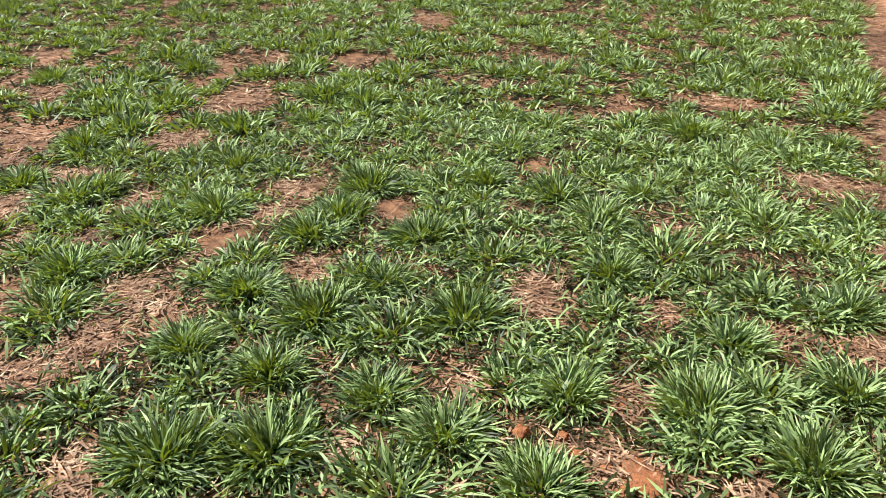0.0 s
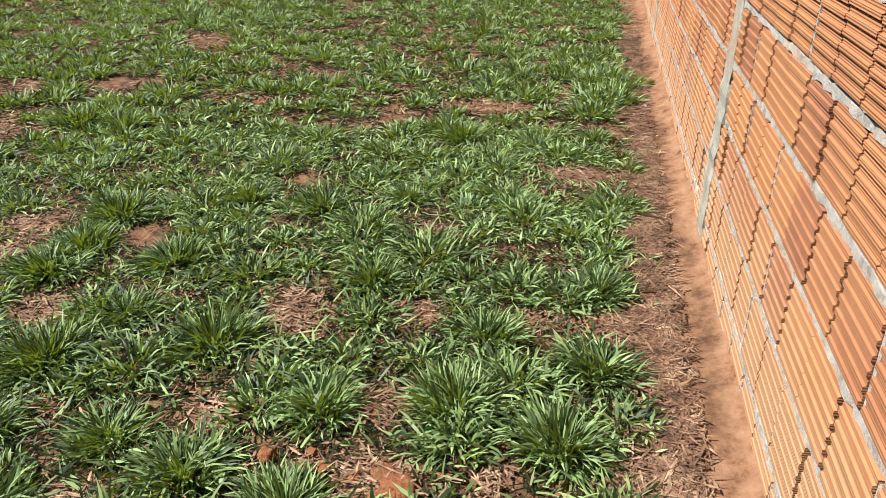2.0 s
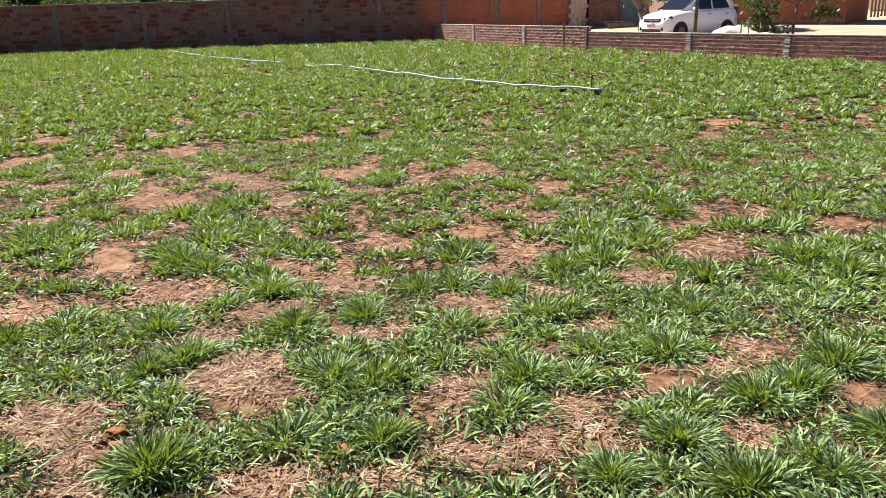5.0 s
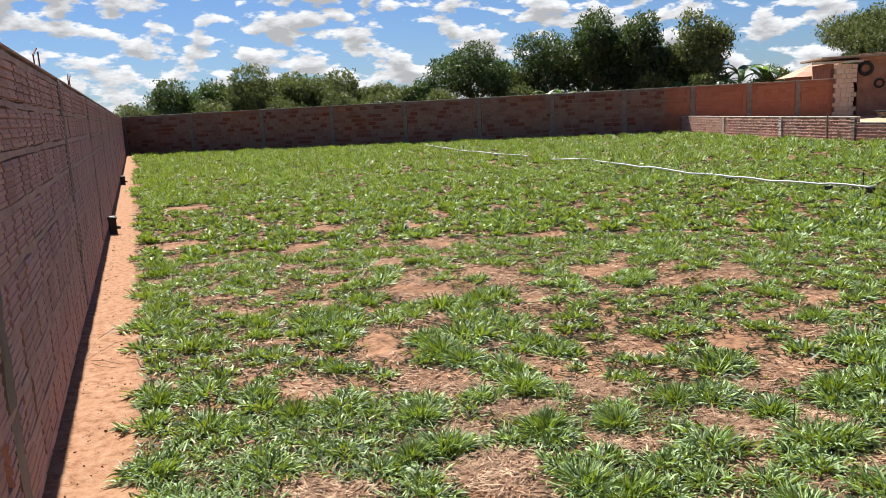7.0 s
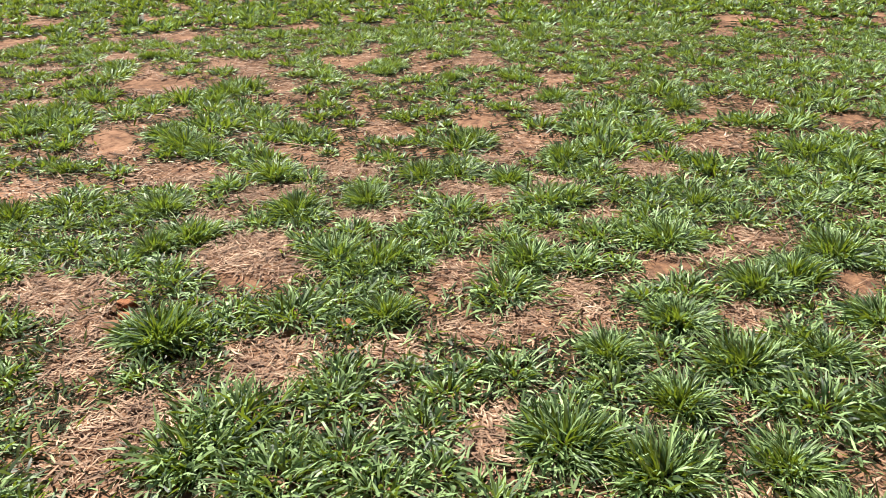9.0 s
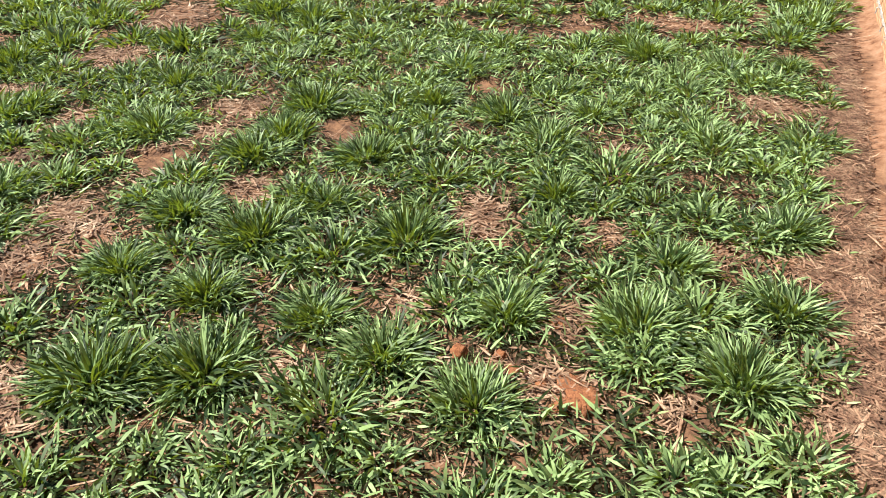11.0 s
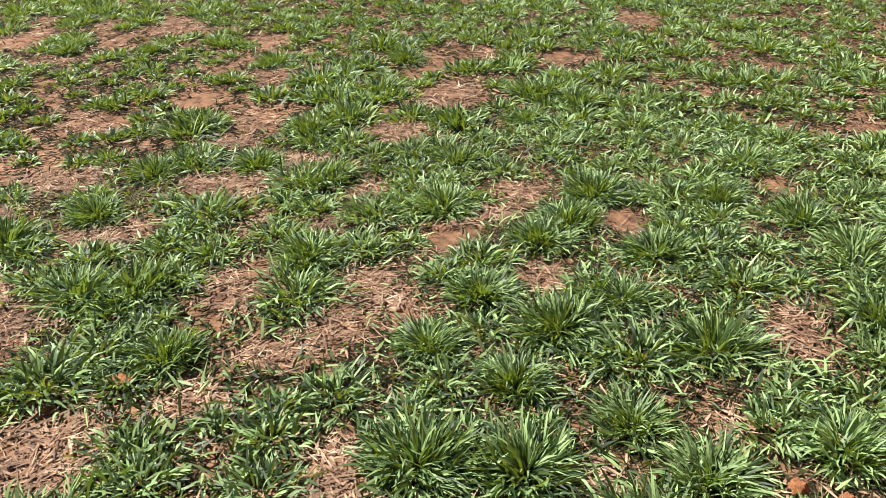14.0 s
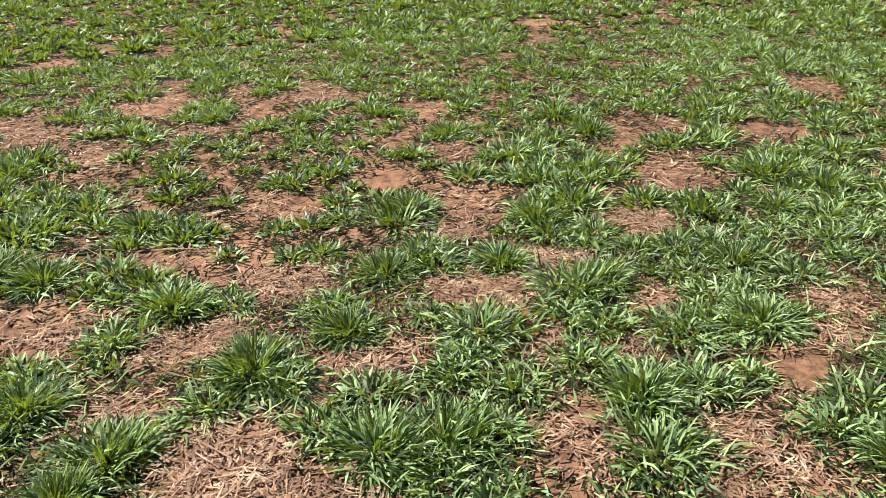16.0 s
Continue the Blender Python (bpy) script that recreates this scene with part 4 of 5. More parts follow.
pipe_run([(11.85, 31.4, 0.14), (11.4, 28.0, 0.13), (11.1, 25.1, 0.12), (10.95, 22.4, 0.13), (10.95, 20.2, 0.12)], "thin grey-white pipe lying across the far grass")
pipe_run([(10.75, 18.5, 0.13), (11.1, 17.1, 0.15), (10.8, 15.4, 0.12), (10.6, 14.0, 0.14), (10.4, 12.4, 0.12), (10.3, 11.2, 0.13), (10.25, 10.1, 0.12), (10.3, 9.0, 0.14), (10.42, 8.25, 0.15)], "white plastic irrigation pipe on black blocks")
for x, y, h in ((10.5, 8.55, 0.26), (10.95, 20.7, 0.24), (10.75, 24.6, 0.26), (10.7, 15.6, 0.16)):
    s = thing("sprinkler_stake", pose(x, y, 0), "thin dark sprinkler riser standing by the pipe", "sprinkler", "risers along the pipe")
    part("stake", tube([(0, 0, -0.05), (0, 0, h)], 0.008, 6), BLACK, s)
    part("nozzle", tube([(0, 0, h), (0, 0, h + 0.02), (0, 0, h + 0.05)], [0.014, 0.018, 0.008], 8), BLACK, s)


def valve_box(x, y, h, w):
    v = thing("valve_stub", pose(x, y, 0), "short black valve housing at the foot of the wall", "valve", "valves by the wall")
    part("housing", box(-w / 2, w / 2, -w / 2, w / 2, -0.03, h, 0.012), BLACK, v)
    part("cap", box(-w * 0.6, w * 0.6, -w * 0.6, w * 0.6, h - 0.05, h - 0.015, 0.008), BLACK, v)
    part("outlet", tube([(0, 0, h * 0.4), (w * 0.9, -w * 0.4, h * 0.35)], 0.022, 8), BLACK, v)


valve_box(-0.24, 12.3, 0.27, 0.11)
valve_box(-0.22, 22.5, 0.25, 0.12)

for x, y, bend in ((WEST_X - 0.05, 6.25, 0.09), (WEST_X - 0.05, 6.6, 0.0), (WEST_X - 0.05, 9.4, 0.02), (WEST_X - 0.05, 9.6, 0.05)):
    ob = part("rebar_stub", tube([(0, 0, -0.03), (0, 0, 0.1), (bend * 0.2, bend, 0.15)], 0.006, 6), RUST)
    ob.matrix_basis = pose(x, y, WALL_TOP)
    tagged(ob, "rusty steel rod sticking up from the wall top", "rebar", "rods on the wall")


def dry_stem(points, label="thin dry grass stem lying on bare earth"):
    p0 = Vector(points[0])
    ob = part("fallen_stalk", tube([Vector(p) - p0 for p in points], 0.003, 5), STRAW)
    ob.matrix_basis = Matrix.Translation(p0)
    tagged(ob, label, "dry stalk", "stems on the earth strip")


dry_stem([(-0.27, 5.6, 0.03), (-0.20, 5.85, 0.09), (-0.10, 6.05, 0.10), (0.02, 6.1, 0.05)])
dry_stem([(-0.24, 5.55, 0.03), (-0.15, 5.42, 0.05), (-0.05, 5.35, 0.03)])
dry_stem([(-0.05, 5.6, 0.03), (0.05, 5.5, 0.06), (0.09, 5.2, 0.03)])


def stalk(x, y, long, turn):
    """A broad piece of dry stalk, slightly bent, lying on the litter."""
    bm = bmesh.new()
    add_tube(bm, [(-long / 2, 0, 0.004), (-long * 0.1, 0.004, 0.010), (long / 2, -0.003, 0.006)], [0.0035, 0.0045, 0.003], 6)
    ob = part("dry_stalk", bm, STRAW, None, smooth=True)
    ob.matrix_basis = pose(x, y, float(relief(np.array([x]), np.array([y]))[0]) + 0.008, 0, 0, turn)
    tagged(ob, "short pale piece of dry stalk on litter", "dry stalk", "stalks on the bare places")


for x, y, long, turn in ((3.07, 2.66, 0.10, 40), (1.47, 3.33, 0.11, 75), (2.43, 3.66, 0.12, 20), (1.12, 1.89, 0.16, 150), (0.87, 1.93, 0.20, 60), (3.39, 1.59, 0.13, 10),
                         (2.26, 1.64, 0.14, 35), (2.73, 0.38, 0.11, 120), (2.63, 2.17, 0.10, 5), (0.72, 2.05, 0.17, 100), (1.28, 2.15, 0.13, 15), (2.20, 1.70, 0.10, 160)):
    stalk(x, y, long, turn)


# ---- yard beyond the low wall ----
def yard():
    bm = bmesh.new()
    edge = [Vector((p.x + 0.15, p.y)) for p in EAST]
    ring = [(p.x, p.y) for p in edge] + [(60, -3.5), (60, 40), (31, 25)]
    lo = [bm.verts.new((x, y, -0.1)) for x, y in ring]
    hi = [bm.verts.new((x, y, 0.10 if x < 30 else 0.42)) for x, y in ring]
    bm.faces.new(hi)
    for k in range(len(ring)):
        j = (k + 1) % len(ring)
        bm.faces.new((lo[k], lo[j], hi[j], hi[k]))
    return tagged(part("yard_ground", bm, SAND), "pale sandy yard behind the low wall", "ground", kind="structure")


yard()


def crown_mesh(name, lobes, count, size, material, seed, shape=0.45):
    """Leaves in clumps on the shells of several lobes: (centre, radii)."""
    r = np.random.RandomState(seed)
    weights = np.array([rx * ry + ry * rz + rx * rz for _, (rx, ry, rz) in lobes])
    which = r.choice(len(lobes), count // 7, p=weights / weights.sum())
    c = np.array([l[0] for l in lobes])[which]
    rad = np.array([l[1] for l in lobes])[which]
    d = r.normal(size=(len(which), 3))
    d /= np.linalg.norm(d, axis=1)[:, None]
    clump = c + d * rad * (r.uniform(0.35, 1.12, len(which)) ** 0.6)[:, None]
    p = np.repeat(clump, 7, 0) + r.normal(size=(len(clump) * 7, 3)) * size * 1.3
    n = len(p)
    a = r.normal(size=(n, 3))
    a /= np.linalg.norm(a, axis=1)[:, None]
    a[:, 2] -= 0.4
    b = np.cross(a, r.normal(size=(n, 3)))
    b /= np.linalg.norm(b, axis=1)[:, None]
    s = size * r.uniform(0.6, 1.4, (n, 1))
    v = np.stack([p - a * s, p + b * s * shape, p + a * s, p - b * s * shape], 1).reshape(-1, 3)
    i = np.arange(n) * 4
    return raw_mesh(name, v, [np.stack([i, i + 1, i + 2, i + 3], 1)], material)


def tree(x, y, height, width, leaf, seed, label, base=0.0, kind="tree", low=0.12, size=0.12, count=9000, name="tree"):
    r = random.Random(seed)
    root = thing(name, pose(x, y, base), label, kind, "trees behind the wall")
    bm = bmesh.new()
    fork = height * r.uniform(0.28, 0.4)
    add_tube(bm, [(0, 0, -0.3), (0.05 * height * r.uniform(-1, 1) * 0.3, 0, fork * 0.5), (0, 0.1, fork)], [0.045 * height, 0.036 * height, 0.03 * height], 9)
    lobes = []
    for k in range(7):
        a = k * 2.4 + r.uniform(-0.5, 0.5)
        reach = width / 2 * r.uniform(0.35, 0.72)
        z = height * r.uniform(low + 0.25, 0.80)
        end = Vector((math.cos(a) * reach, math.sin(a) * reach, z))
        mid = Vector((end.x * 0.45, end.y * 0.45, fork + (z - fork) * 0.6))
        add_tube(bm, [(0, 0.1, fork * 0.92), mid, end], [0.022 * height, 0.013 * height, 0.005 * height], 6)
        lr = width * r.uniform(0.19, 0.30)
        lobes.append((tuple(end), (lr, lr, height * r.uniform(0.13, 0.20))))
    lobes.append(((0, 0, height * 0.80), (width * 0.26, width * 0.26, height * 0.19)))
    lobes.append(((0, 0, height * 0.5), (width * 0.38, width * 0.38, height * (0.42 - low))))
    part("trunk", bm, BARK, root, smooth=True)
    part("crown", crown_mesh("crown", lobes, int(1.6 * count), 0.75 * size, leaf, seed), leaf, root)
    return root


def banana(x, y, height, seed, base=0.0):
    r = random.Random(seed)
    root = thing("banana_plant", pose(x, y, base), "banana plant with broad pale green leaves", "banana plant", "banana plants behind the wall")
    part("stem", tube([(0, 0, -0.2), (0.03, 0, height * 0.35), (0.05, 0.03, height * 0.62)], [0.14, 0.11, 0.07], 9), LEAF_BANANA, root)
    for k in range(9):
        a = k * 2.4 + r.uniform(-0.3, 0.3)
        n, long, lift = 9, height * r.uniform(0.35, 0.52), r.uniform(0.5, 1.25)
        bm = bmesh.new()
        rows = []
        p, ang = Vector((0.05, 0.03, height * 0.6)), lift
        for i in range(n + 1):
            f = i / n
            w = 0.30 * height * 0.15 * math.sin(math.pi * min(f * 0.93 + 0.07, 1)) ** 0.6 * (0.85 + 0.3 * r.random())
            sd = Vector((-math.sin(a), math.cos(a), 0))
            rows.append([bm.verts.new(p + sd * w - Vector((0, 0, 0.3 * w))), bm.verts.new(p), bm.verts.new(p - sd * w - Vector((0, 0, 0.3 * w)))])
            p = p + Vector((math.cos(a) * math.cos(ang), math.sin(a) * math.cos(ang), math.sin(ang))) * (long / n)
            ang -= 0.24
        for u, v in zip(rows, rows[1:]):
            bm.faces.new((u[0], u[1], v[1], v[0]))
            bm.faces.new((u[1], u[2], v[2], v[1]))
        part("leaf", bm, LEAF_BANANA, root)
    return root


DARK = "dense dark green broad-leaved tree behind the wall"
OLIVE = "dusty olive green tree with a loose crown"
BUSHY = "low pale scrub bush behind the wall"
tree(2.6, 52.0, 4.3, 4.6, LEAF_DARK, 101, DARK)
tree(7.6, 51.6, 5.1, 5.0, LEAF_OLIVE, 102, OLIVE)
tree(5.4, 53.5, 4.2, 4.0, LEAF_DARK, 103, DARK)
tree(10.5, 51.5, 4.4, 4.2, LEAF_OLIVE, 104, OLIVE)
tree(13.4, 50.6, 4.5, 4.4, LEAF_OLIVE, 105, OLIVE)
tree(16.0, 50.0, 3.5, 3.8, LEAF_OLIVE, 106, OLIVE)
tree(18.6, 49.0, 3.7, 3.8, LEAF_DARK, 107, DARK)
tree(21.6, 47.4, 5.9, 5.4, LEAF_DARK, 108, "wide umbrella-shaped dark green tree", low=0.3, count=11000)
tree(26.0, 45.2, 6.3, 4.4, LEAF_DARK, 109, DARK)
tree(28.6, 43.6, 7.5, 4.4, LEAF_DARK, 110, "tall dark mango tree with glossy leaves", size=0.14, count=12000)
tree(31.0, 42.0, 7.1, 4.6, LEAF_DARK, 111, "tall dark mango tree with glossy leaves", size=0.14, count=12000)
tree(33.6, 40.2, 6.9, 4.4, LEAF_OLIVE, 112, "tall tree with reddish olive foliage", size=0.14, count=11000)
tree(34.6, 26.9, 5.7, 7.0, LEAF_OLIVE, 113, "large spreading yellow-green tree over the yard", size=0.085, count=30000, low=0.34)
tree(44.5, 30.5, 6.8, 6.5, LEAF_DARK, 114, DARK, size=0.14, count=12000)
tree(24.2, 46.6, 3.9, 3.2, LEAF_OLIVE, 115, OLIVE)
for k, (x, y, h, w) in enumerate(((0.2, 50.5, 2.9, 3.2), (-1.8, 50.0, 2.7, 3.0), (4.6, 49.5, 2.9, 2.8), (8.8, 48.5, 2.9, 3.0), (12.0, 47.0, 3.0, 3.0), (15.2, 46.5, 2.9, 3.4), (18.2, 45.5, 2.9, 3.0), (22.8, 43.5, 3.0, 3.0),
                                  (29.8, 39.8, 3.2, 3.0), (32.4, 38.0, 3.0, 3.0), (36.6, 36.6, 3.2, 3.0), (38.2, 35.0, 3.0, 2.6))):
    tree(x, y, h, w, LEAF_OLIVE, 140 + k, BUSHY, kind="bush", low=0.0, size=0.10, count=4200, name="bush")
for k, (x, y, h) in enumerate(((23.6, 41.5, 3.4), (24.6, 40.8, 3.0), (34.8, 37.6, 4.6), (36.0, 36.8, 4.2), (33.6, 37.4, 3.8), (31.6, 38.8, 3.6))):
    banana(x, y, h, 170 + k)


# ---- shed at the end of the north wall ----
NORTH_WAY = (NORTH_B - NORTH_A).normalized()


def shed():
    m = Matrix(((NORTH_WAY.x, -NORTH_WAY.y, 0, NORTH_A.x), (NORTH_WAY.y, NORTH_WAY.x, 0, NORTH_A.y), (0, 0, 1, 0), (0, 0, 0, 1)))
    root = thing("shed", m @ pose(34.95, 0, 0), "small unfinished brick shed with a faded teal door", "shed")
    part("front_wall", box(1.05, 3.85, 0.10, 0.24, 0.0, 2.86), RENDERED_DULL, root, "bare brownish brick front wall")
    part("side_wall", box(3.72, 3.86, 0.24, 3.4, 0.0, 2.80), RENDERED_DULL, root)
    part("back_wall", box(0.0, 3.86, 3.4, 3.54, 0.0, 2.7), RENDERED_DULL, root)
    part("left_wall", box(0.0, 0.14, 0.3, 3.4, 0.0, 2.7), RENDERED_DULL, root)
    pier = part("brick_pier", box(0.12, 0.76, -0.16, 0.1, 0.0, 2.62), MORTAR, root, "sunlit toothed brick pier")
    r = random.Random(3)
    bricks = [mesh_of("brick", box(-w / 2, w / 2, -0.03, 0.03, -0.088, 0.088, 0.006), CLAY_PALE) for w in (0.20, 0.29)]
    for k in range(13):
        z = 0.12 + 0.2 * k
        x = 0.02 + (0.12 if k % 2 else 0.0)
        while x < 0.78:
            me = bricks[0] if r.random() < 0.7 else bricks[1]
            w = 0.20 if me is bricks[0] else 0.29
            ob = new("brick", me)
            ob.parent = pier
            ob.matrix_basis = pose(x + w / 2, -0.165 + r.uniform(-0.008, 0.012), z)
            x += w + 0.015
    part("roof", box(-0.5, 4.05, -0.25, 3.7, 2.86, 2.96, 0.02), TIMBER, root)
    part("beam", box(-0.9, 1.15, -0.32, -0.2, 2.66, 2.76, 0.01), CONCRETE, root, "pale timber beam under the eave")
    part("parapet", box(1.05, 3.9, -0.02, 0.12, 2.72, 3.02, 0.02), RENDERED_DULL, root)
    door = part("door", box(2.6, 3.35, 0.03, 0.095, 0.3, 2.3, 0.008), TEAL, root, "closed faded teal door")
    for x0 in (2.68, 3.02):
        for z0 in (0.45, 1.4):
            part("door_panel", box(x0, x0 + 0.25, 0.018, 0.03, z0, z0 + 0.75, 0.004), TEAL, door)
    part("door_handle", box(2.66, 2.70, -0.01, 0.03, 1.2, 1.34, 0.004), CHROME, door)
    part("door_frame", box(2.53, 2.6, 0.02, 0.1, 0.3, 2.37), TIMBER, root)
    part("door_frame", box(3.35, 3.42, 0.02, 0.1, 0.3, 2.37), TIMBER, root)
    return m


RENDERED_DULL = surface("dull_red_brickwork", [(0.17, 0.085, 0.06), (0.25, 0.13, 0.09), (0.32, 0.17, 0.12)], 3, 30, 0.9, 0.4, 0.01)
CLAY_PALE = fired_clay("pale_fired_clay", (0.58, 0.45, 0.35), (0.42, 0.27, 0.19), 0.4)
shed_m = shed()


def tyre(m, r, label):
    bm = bmesh.new()
    n, k = 24, 8
    rings = []
    for i in range(n):
        a = 2 * math.pi * i / n
        rings.append([bm.verts.new(((r + 0.28 * r * math.cos(b)) * math.cos(a), 0.26 * r * math.sin(b), (r + 0.28 * r * math.cos(b)) * math.sin(a))) for b in (2 * math.pi * j / k for j in range(k))])
    for i in range(n):
        for j in range(k):
            bm.faces.new((rings[i][j], rings[(i + 1) % n][j], rings[(i + 1) % n][(j + 1) % k], rings[i][(j + 1) % k]))
    ob = part("tyre", bm, RUBBER, None, smooth=True)
    ob.matrix_basis = m
    tagged(ob, label, "tyre", "rings hung on the shed")


tyre(shed_m @ pose(36.3, 0.02, 2.38), 0.24, "black bicycle-sized tyre hung on the shed wall")
tyre(shed_m @ pose(36.85, 0.05, 1.75), 0.17, "small black ring hung on the shed wall")


def far_roof(x, y, z, w, d, h, yaw):
    root = thing("neighbour_house", pose(x, y, 0, 0, 0, yaw), "house with a low clay-coloured hipped roof behind the wall", "house")
    part("wall", box(-w / 2, w / 2, -d / 2, d / 2, 0, z), RENDERED_DULL, root)
    bm = bmesh.new()
    e = 0.4
    v = [bm.verts.new(p) for p in ((-w / 2 - e, -d / 2 - e, z), (w / 2 + e, -d / 2 - e, z), (w / 2 + e, d / 2 + e, z), (-w / 2 - e, d / 2 + e, z), (-w / 4, 0, z + h), (w / 4, 0, z + h))]
    for f in ((0, 1, 5, 4), (1, 2, 5), (2, 3, 4, 5), (3, 0, 4), (3, 2, 1, 0)):
        bm.faces.new([v[i] for i in f])
    part("roof", bm, ROOFING, root, "pale clay-coloured hipped roof")


far_roof(35.5, 31.2, 2.3, 4.4, 3.6, 0.75, -34)


# ---- red house behind the car ----
def house():
    a, b = Vector((32.2, 21.8)), Vector((33.6, 14.8))
    way = (b - a).normalized()
    m = Matrix(((way.x, -way.y, 0, a.x), (way.y, way.x, 0, a.y), (0, 0, 1, 0.3), (0, 0, 0, 1)))
    root = thing("house", m, "long low house wall in worn red limewash", "house")
    long = (b - a).length
    part("wall", box(0, long, 0, 0.16, -0.2, 1.95), RENDERED, root)
    part("wall", box(long - 0.16, long, 0.16, 4.0, -0.2, 1.95), RENDERED, root)
    part("wall", box(0, 0.16, 0.16, 4.0, -0.2, 1.95), RENDERED, root)
    part("plinth", box(-0.02, long + 0.02, -0.03, 0, -0.2, 0.28, 0.008), RENDERED_DULL, root, "darker stained plinth")
    part("roof", box(-0.25, long + 0.25, -0.12, 4.4, 1.95, 2.05, 0.02), ROOFING, root)
    for s in (2.2, 4.4, 6.6):
        part("pilaster", box(s - 0.1, s + 0.1, -0.025, 0, 0.0, 1.95, 0.006), RENDERED, root)
    for k in range(int(long / 0.3)):
        part("roof_rib", tube([(0.15 + 0.3 * k, -0.15, 2.06), (0.15 + 0.3 * k, 4.4, 2.06)], 0.04, 6), ROOFING, root)


house()


# ---- the parked car ----
RIM = plain("grey_wheel_rim", (0.10, 0.10, 0.105), 0.45, 0.5)


def loft(sections, material, name, parent, label="", smooth=True):
    """Skin over closed rings of points."""
    bm = bmesh.new()
    rings = [[bm.verts.new(p) for p in ring] for ring in sections]
    for a, b in zip(rings, rings[1:]):
        n = len(a)
        for k in range(n):
            bm.faces.new((a[k], a[(k + 1) % n], b[(k + 1) % n], b[k]))
    bm.faces.new(rings[0])
    bm.faces.new(rings[-1][::-1])
    return part(name, bm, material, parent, label, smooth)


def car(x, y, z, yaw):
    root = thing("car", pose(x, y, z, 0, 0, yaw), "small white hatchback parked on the sandy yard", "car")

    def ring(px, half, lo, shoulder, top, tuck=0.90):
        return [(px, -half * 0.92, lo), (px, -half, lo + 0.14), (px, -half, shoulder), (px, -half * tuck, top), (px, half * tuck, top), (px, half, shoulder), (px, half, lo + 0.14), (px, half * 0.92, lo)]

    loft([ring(1.80, 0.60, 0.24, 0.52, 0.62, 0.92), ring(1.72, 0.74, 0.20, 0.62, 0.76, 0.92), ring(1.35, 0.81, 0.19, 0.76, 0.90, 0.90), ring(0.85, 0.83, 0.19, 0.86, 0.98, 0.90),
          ring(0.1, 0.83, 0.19, 0.90, 1.00), ring(-0.9, 0.83, 0.19, 0.93, 1.02), ring(-1.5, 0.81, 0.21, 0.94, 1.03), ring(-1.74, 0.74, 0.30, 0.90, 0.99)], PAINT, "body", root)

    def roofed(px, half, low, top):
        return [(px, -half, low), (px, -half * 0.86, top - 0.06), (px, -half * 0.74, top), (px, half * 0.74, top), (px, half * 0.86, top - 0.06), (px, half, low)]

    loft([roofed(0.92, 0.70, 0.95, 1.02), roofed(0.30, 0.74, 0.97, 1.42), roofed(-0.2, 0.75, 0.98, 1.50), roofed(-1.0, 0.74, 1.0, 1.49), roofed(-1.5, 0.72, 1.0, 1.40), roofed(-1.70, 0.70, 0.98, 1.10)], PAINT, "cabin", root)
    bm = bmesh.new()
    bm.faces.new([bm.verts.new(p) for p in ((0.88, -0.60, 1.03), (0.88, 0.60, 1.03), (0.33, 0.56, 1.41), (0.33, -0.56, 1.41))])
    part("windscreen", bm, GLASS, root).location = (0.045, 0, 0.03)
    for side in (-1, 1):
        for pts in (((0.60, 1.02), (-0.38, 1.03), (-0.36, 1.40), (0.26, 1.37)), ((-0.46, 1.03), (-1.28, 1.05), (-1.10, 1.40), (-0.44, 1.41))):
            bm = bmesh.new()
            f = bm.faces.new([bm.verts.new((px, side * (0.765 - 0.26 * (pz - 1.0) + 0.012), pz)) for px, pz in pts])
            part("side_window", bm, GLASS, root)
        for px in (1.14, -1.14):
            w = part("wheel", tube([(0, -0.09, 0), (0, 0.09, 0)], 0.285, 22), RUBBER, root)
            w.matrix_basis = pose(px, side * 0.77, 0.285)
            part("rim", tube([(0, side * 0.088, 0), (0, side * 0.10, 0)], [0.165, 0.15], 18), RIM, w)
            arch = part("wheel_arch", tube([(0, -0.02, 0), (0, 0.02, 0)], 0.335, 22), BLACK, root, "black wheel arch")
            arch.matrix_basis = pose(px, side * 0.812, 0.30)
        lamp = part("headlight", box(-0.16, 0.16, -0.12, 0.12, -0.055, 0.065, 0.03), LAMP, root, "dark swept-back headlight")
        lamp.matrix_basis = pose(1.58, side * 0.60, 0.73, 0, 14, side * -32)
        fog = part("fog_lamp", box(-0.05, 0.05, -0.1, 0.1, -0.06, 0.06, 0.02), BLACK, root)
        fog.matrix_basis = pose(1.75, side * 0.52, 0.38, 0, 0, side * -25)
        mir = part("mirror", box(-0.06, 0.06, -0.09, 0.09, -0.06, 0.06, 0.025), BLACK if side < 0 else PAINT, root)
        mir.matrix_basis = pose(0.56, side * 0.90, 1.05)
        for px in (-0.28, -1.15):
            part("door_handle", box(px, px + 0.16, side * 0.842 - 0.012, side * 0.842 + 0.012, 0.84, 0.87, 0.005), BLACK, root)
        tail = part("tail_light", box(-0.06, 0.06, -0.05, 0.05, -0.16, 0.16, 0.02), BLACK, root)
        tail.matrix_basis = pose(-1.66, side * 0.72, 0.98)
    grille = part("grille", box(1.72, 1.80, -0.44, 0.44, 0.60, 0.74, 0.02), BLACK, root, "black grille with a bright bar")
    part("grille_bar", box(1.795, 1.815, -0.4, 0.4, 0.675, 0.70, 0.005), CHROME, grille)
    part("badge", tube([(1.80, 0, 0.685), (1.825, 0, 0.685)], 0.055, 14), CHROME, grille)
    part("lower_intake", box(1.76, 1.812, -0.5, 0.5, 0.26, 0.38, 0.015), BLACK, root)
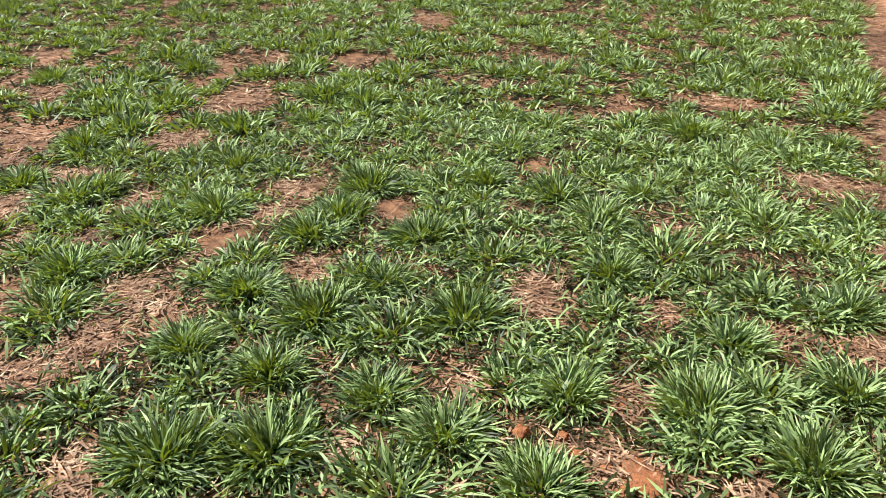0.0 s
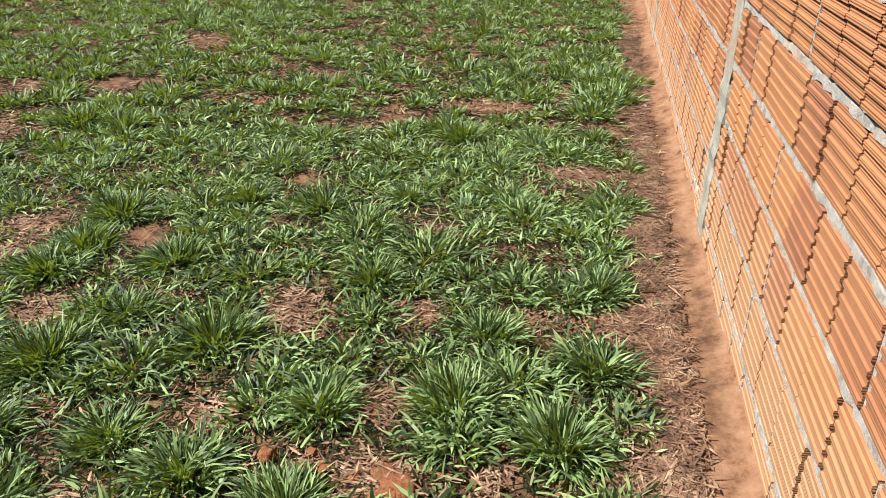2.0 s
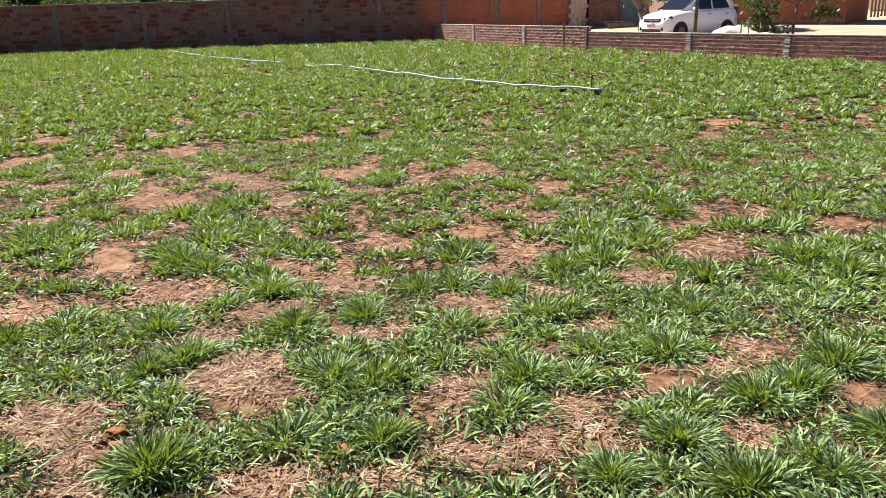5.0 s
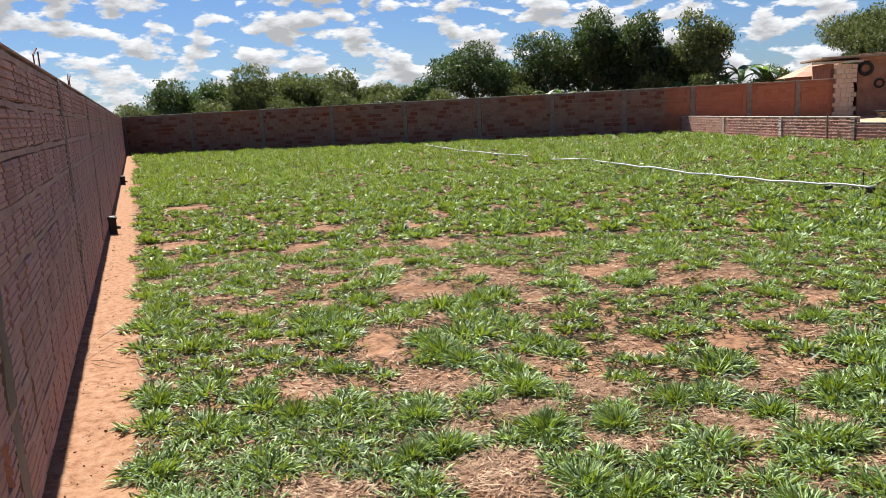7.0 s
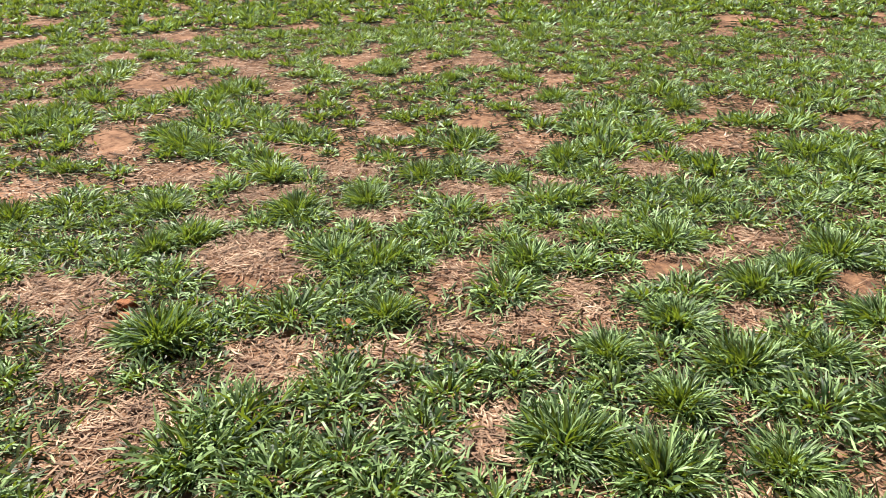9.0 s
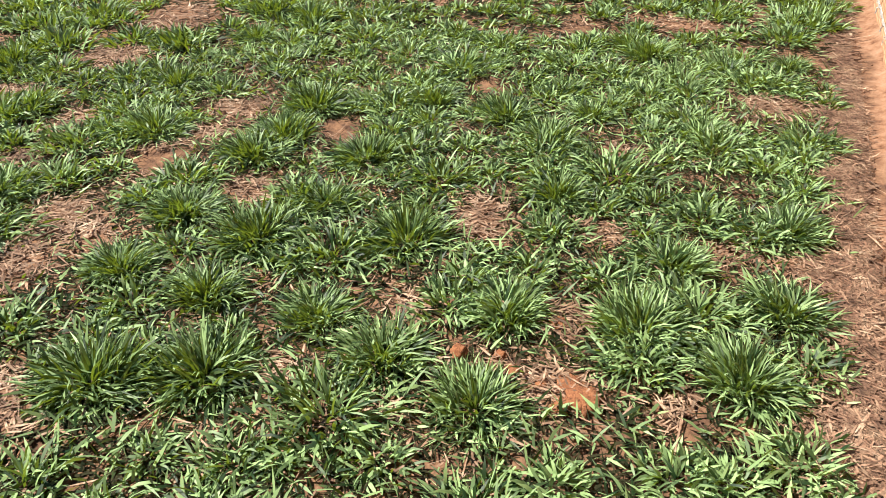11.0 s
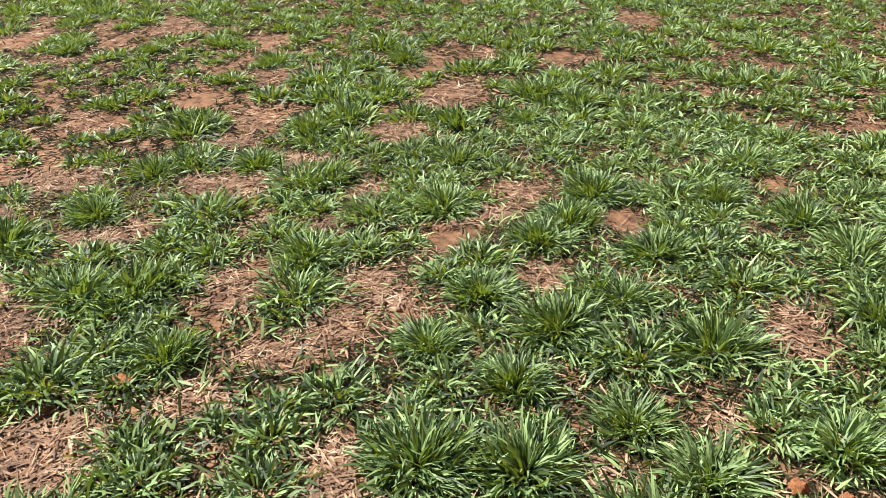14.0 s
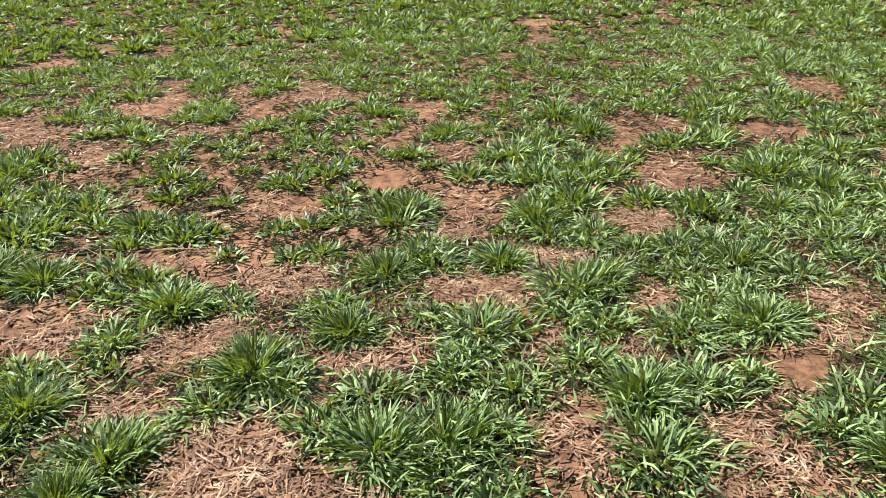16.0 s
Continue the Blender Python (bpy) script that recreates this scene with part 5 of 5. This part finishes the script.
    part("number_plate", box(1.80, 1.822, -0.2, 0.2, 0.44, 0.55, 0.004), CHROME, root, "plain pale plate")
    part("roof_antenna", tube([(-1.1, 0, 1.49), (-1.35, 0, 1.72)], 0.006, 5), BLACK, root)


car(26.5, 17.4, 0.10, 168)


# ---- yard things ----
post = thing("utility_post", pose(20.15, 12.95, 0), "thin dark timber post just behind the low wall", "post")
part("shaft", tube([(0, 0, -0.2), (0.01, 0, 1.5), (0.0, 0.02, 3.4)], [0.055, 0.05, 0.045], 9), BARK, post)
part("band", tube([(0.01, 0, 1.30), (0.01, 0, 1.36)], 0.058, 9), RUST, post)


def boulder(x, y, z, r, seed, material, label, name="boulder", flat=0.6):
    bm = bmesh.new()
    bmesh.ops.create_icosphere(bm, subdivisions=3, radius=r)
    for v in bm.verts:
        k = 1 + 0.35 * noise.noise(v.co * (1.6 / r) + Vector((seed, 0, 0)))
        v.co = Vector((v.co.x * k * 1.3, v.co.y * k, v.co.z * k * flat))
    ob = part(name, bm, material, None, smooth=True)
    ob.matrix_basis = pose(x, y, z + r * flat * 0.5, 0, 0, seed * 40)
    tagged(ob, label, name.replace("_", " "), "rocks in the yard")


boulder(22.3, 12.95, 0.10, 0.62, 3, STONE, "pale rounded heap of rock in the yard")
boulder(22.6, 12.3, 0.10, 0.42, 5, STONE, "pale rounded heap of rock in the yard")
for k, (x, y, l, a) in enumerate(((22.2, 9.9, 1.3, 110), (22.4, 9.3, 1.0, 95), (22.7, 8.7, 1.2, 120), (22.5, 8.3, 0.7, 80))):
    ob = part("log", tube([(-l / 2, 0, 0), (0, 0.05, 0.03), (l / 2, -0.03, 0.0)], [0.06, 0.075, 0.05], 8), STONE if k % 2 else TIMBER, None, smooth=True)
    ob.matrix_basis = pose(x, y, 0.16, 0, 0, a)
    tagged(ob, "bleached dead log lying on sand", "log", "logs in the yard")

for x, y, h in ((21.3, 12.2, 0.80), (21.35, 12.0, 0.84)):
    ob = part("stake", tube([(0, 0, -0.1), (0.01, 0.01, h)], 0.018, 6), TIMBER)
    ob.matrix_basis = pose(x, y, 0.10)
    tagged(ob, "thin wooden stake standing in sand", "stake", "stakes in the yard")
ob = part("leaning_stake", tube([(0, 0, -0.1), (0.01, 0.03, 0.85)], [0.035, 0.03], 7), TIMBER)
ob.matrix_basis = pose(20.40, 18.1, 0)
tagged(ob, "dark wooden stake leaning on the low wall", "stake")


def small_tree(x, y, z, seed):
    root = thing("yard_tree", pose(x, y, z), "small open-branched tree with sparse leaves in the yard", "tree")
    bm = bmesh.new()
    r = random.Random(seed)
    add_tube(bm, [(0, 0, -0.2), (0.04, 0.02, 0.5), (0.10, 0.0, 1.15)], [0.05, 0.04, 0.03], 7)
    lobes = []
    for k, (dx, dy, dz) in enumerate(((-0.5, 0.95, 0.55), (-0.3, 0.75, 0.95), (0.2, -0.8, 0.9), (0.1, 0.1, 1.7), (0.4, -0.3, 1.6), (-0.3, 0.6, 1.6), (-0.1, -1.0, 1.5), (-0.4, 1.2, 1.2), (-0.2, 0.5, 0.35))):
        add_tube(bm, [(0.05, 0.02, 0.55 if dz < 1 else 1.1), (dx * 0.5, dy * 0.5, dz * 0.85), (dx, dy, dz)], [0.02, 0.014, 0.006], 5)
        lobes.append(((dx, dy, dz), (0.32, 0.36, 0.20)))
    part("trunk", bm, BARK, root, smooth=True)
    part("crown", crown_mesh("crown", lobes, 1300, 0.085, LEAF_DARK, seed), LEAF_DARK, root)


small_tree(24.3, 12.2, 0.10, 7)

lean = thing("leaning_tree", pose(27.3, 19.9, 0.3), "forked dark tree trunk in front of the shed", "tree")
bm = bmesh.new()
add_tube(bm, [(0, 0, -0.3), (0.0, 0.05, 0.5), (-0.05, 0.15, 0.9)], [0.32, 0.25, 0.2], 10)
add_tube(bm, [(-0.05, 0.15, 0.8), (-0.25, 0.65, 1.5), (-0.45, 0.9, 2.3), (0.2, 0.4, 5.2)], [0.16, 0.13, 0.11, 0.07], 8)
add_tube(bm, [(-0.02, 0.12, 0.8), (0.15, -0.1, 1.8), (1.4, -0.3, 5.4)], [0.17, 0.14, 0.09], 8)
part("trunk", bm, BARK, lean, smooth=True)
part("crown", crown_mesh("crown", [((1.0, -0.7, 5.2), (1.3, 1.2, 0.7)), ((2.0, 0.0, 5.5), (1.4, 1.1, 0.8)), ((1.4, -0.4, 6.0), (1.2, 1.1, 0.7))], 7000, 0.11, LEAF_DARK, 77), LEAF_DARK, lean)


def slat_fence(a, b, z, h):
    way = (b - a).normalized()
    long = (b - a).length
    root = thing("slat_fence", Matrix(((way.x, -way.y, 0, a.x), (way.y, way.x, 0, a.y), (0, 0, 1, z), (0, 0, 0, 1))), "weathered fence of upright wooden slats across the yard", "fence")
    me = mesh_of("slat", box(-0.045, 0.045, -0.012, 0.012, 0.03, h, 0.004), TIMBER)
    r = random.Random(4)
    for k in range(int(long / 0.14)):
        ob = new("slat", me)
        ob.parent = root
        ob.matrix_basis = pose(0.07 + 0.14 * k, 0, r.uniform(-0.04, 0.03), 0, r.uniform(-1.5, 1.5), 0)
    for zz in (0.3, h - 0.3):
        part("rail", box(0, long, 0.014, 0.05, zz - 0.03, zz + 0.03), TIMBER, root)


slat_fence(Vector((39.2, 16.2)), Vector((41.5, 8.0)), 0.45, 1.7)
dark_pile = thing("stored_sheets", pose(29.2, 22.7, 0.3, 0, 0, -30), "dark sheet leaning on crates beside the shed", "stored goods")
part("crate", box(-0.6, 0.6, -0.3, 0.3, 0, 0.28, 0.02), TIMBER, dark_pile)
part("sheet", box(-0.75, 0.75, -0.4, 0.4, 0.29, 0.33, 0.01), BLACK, dark_pile)
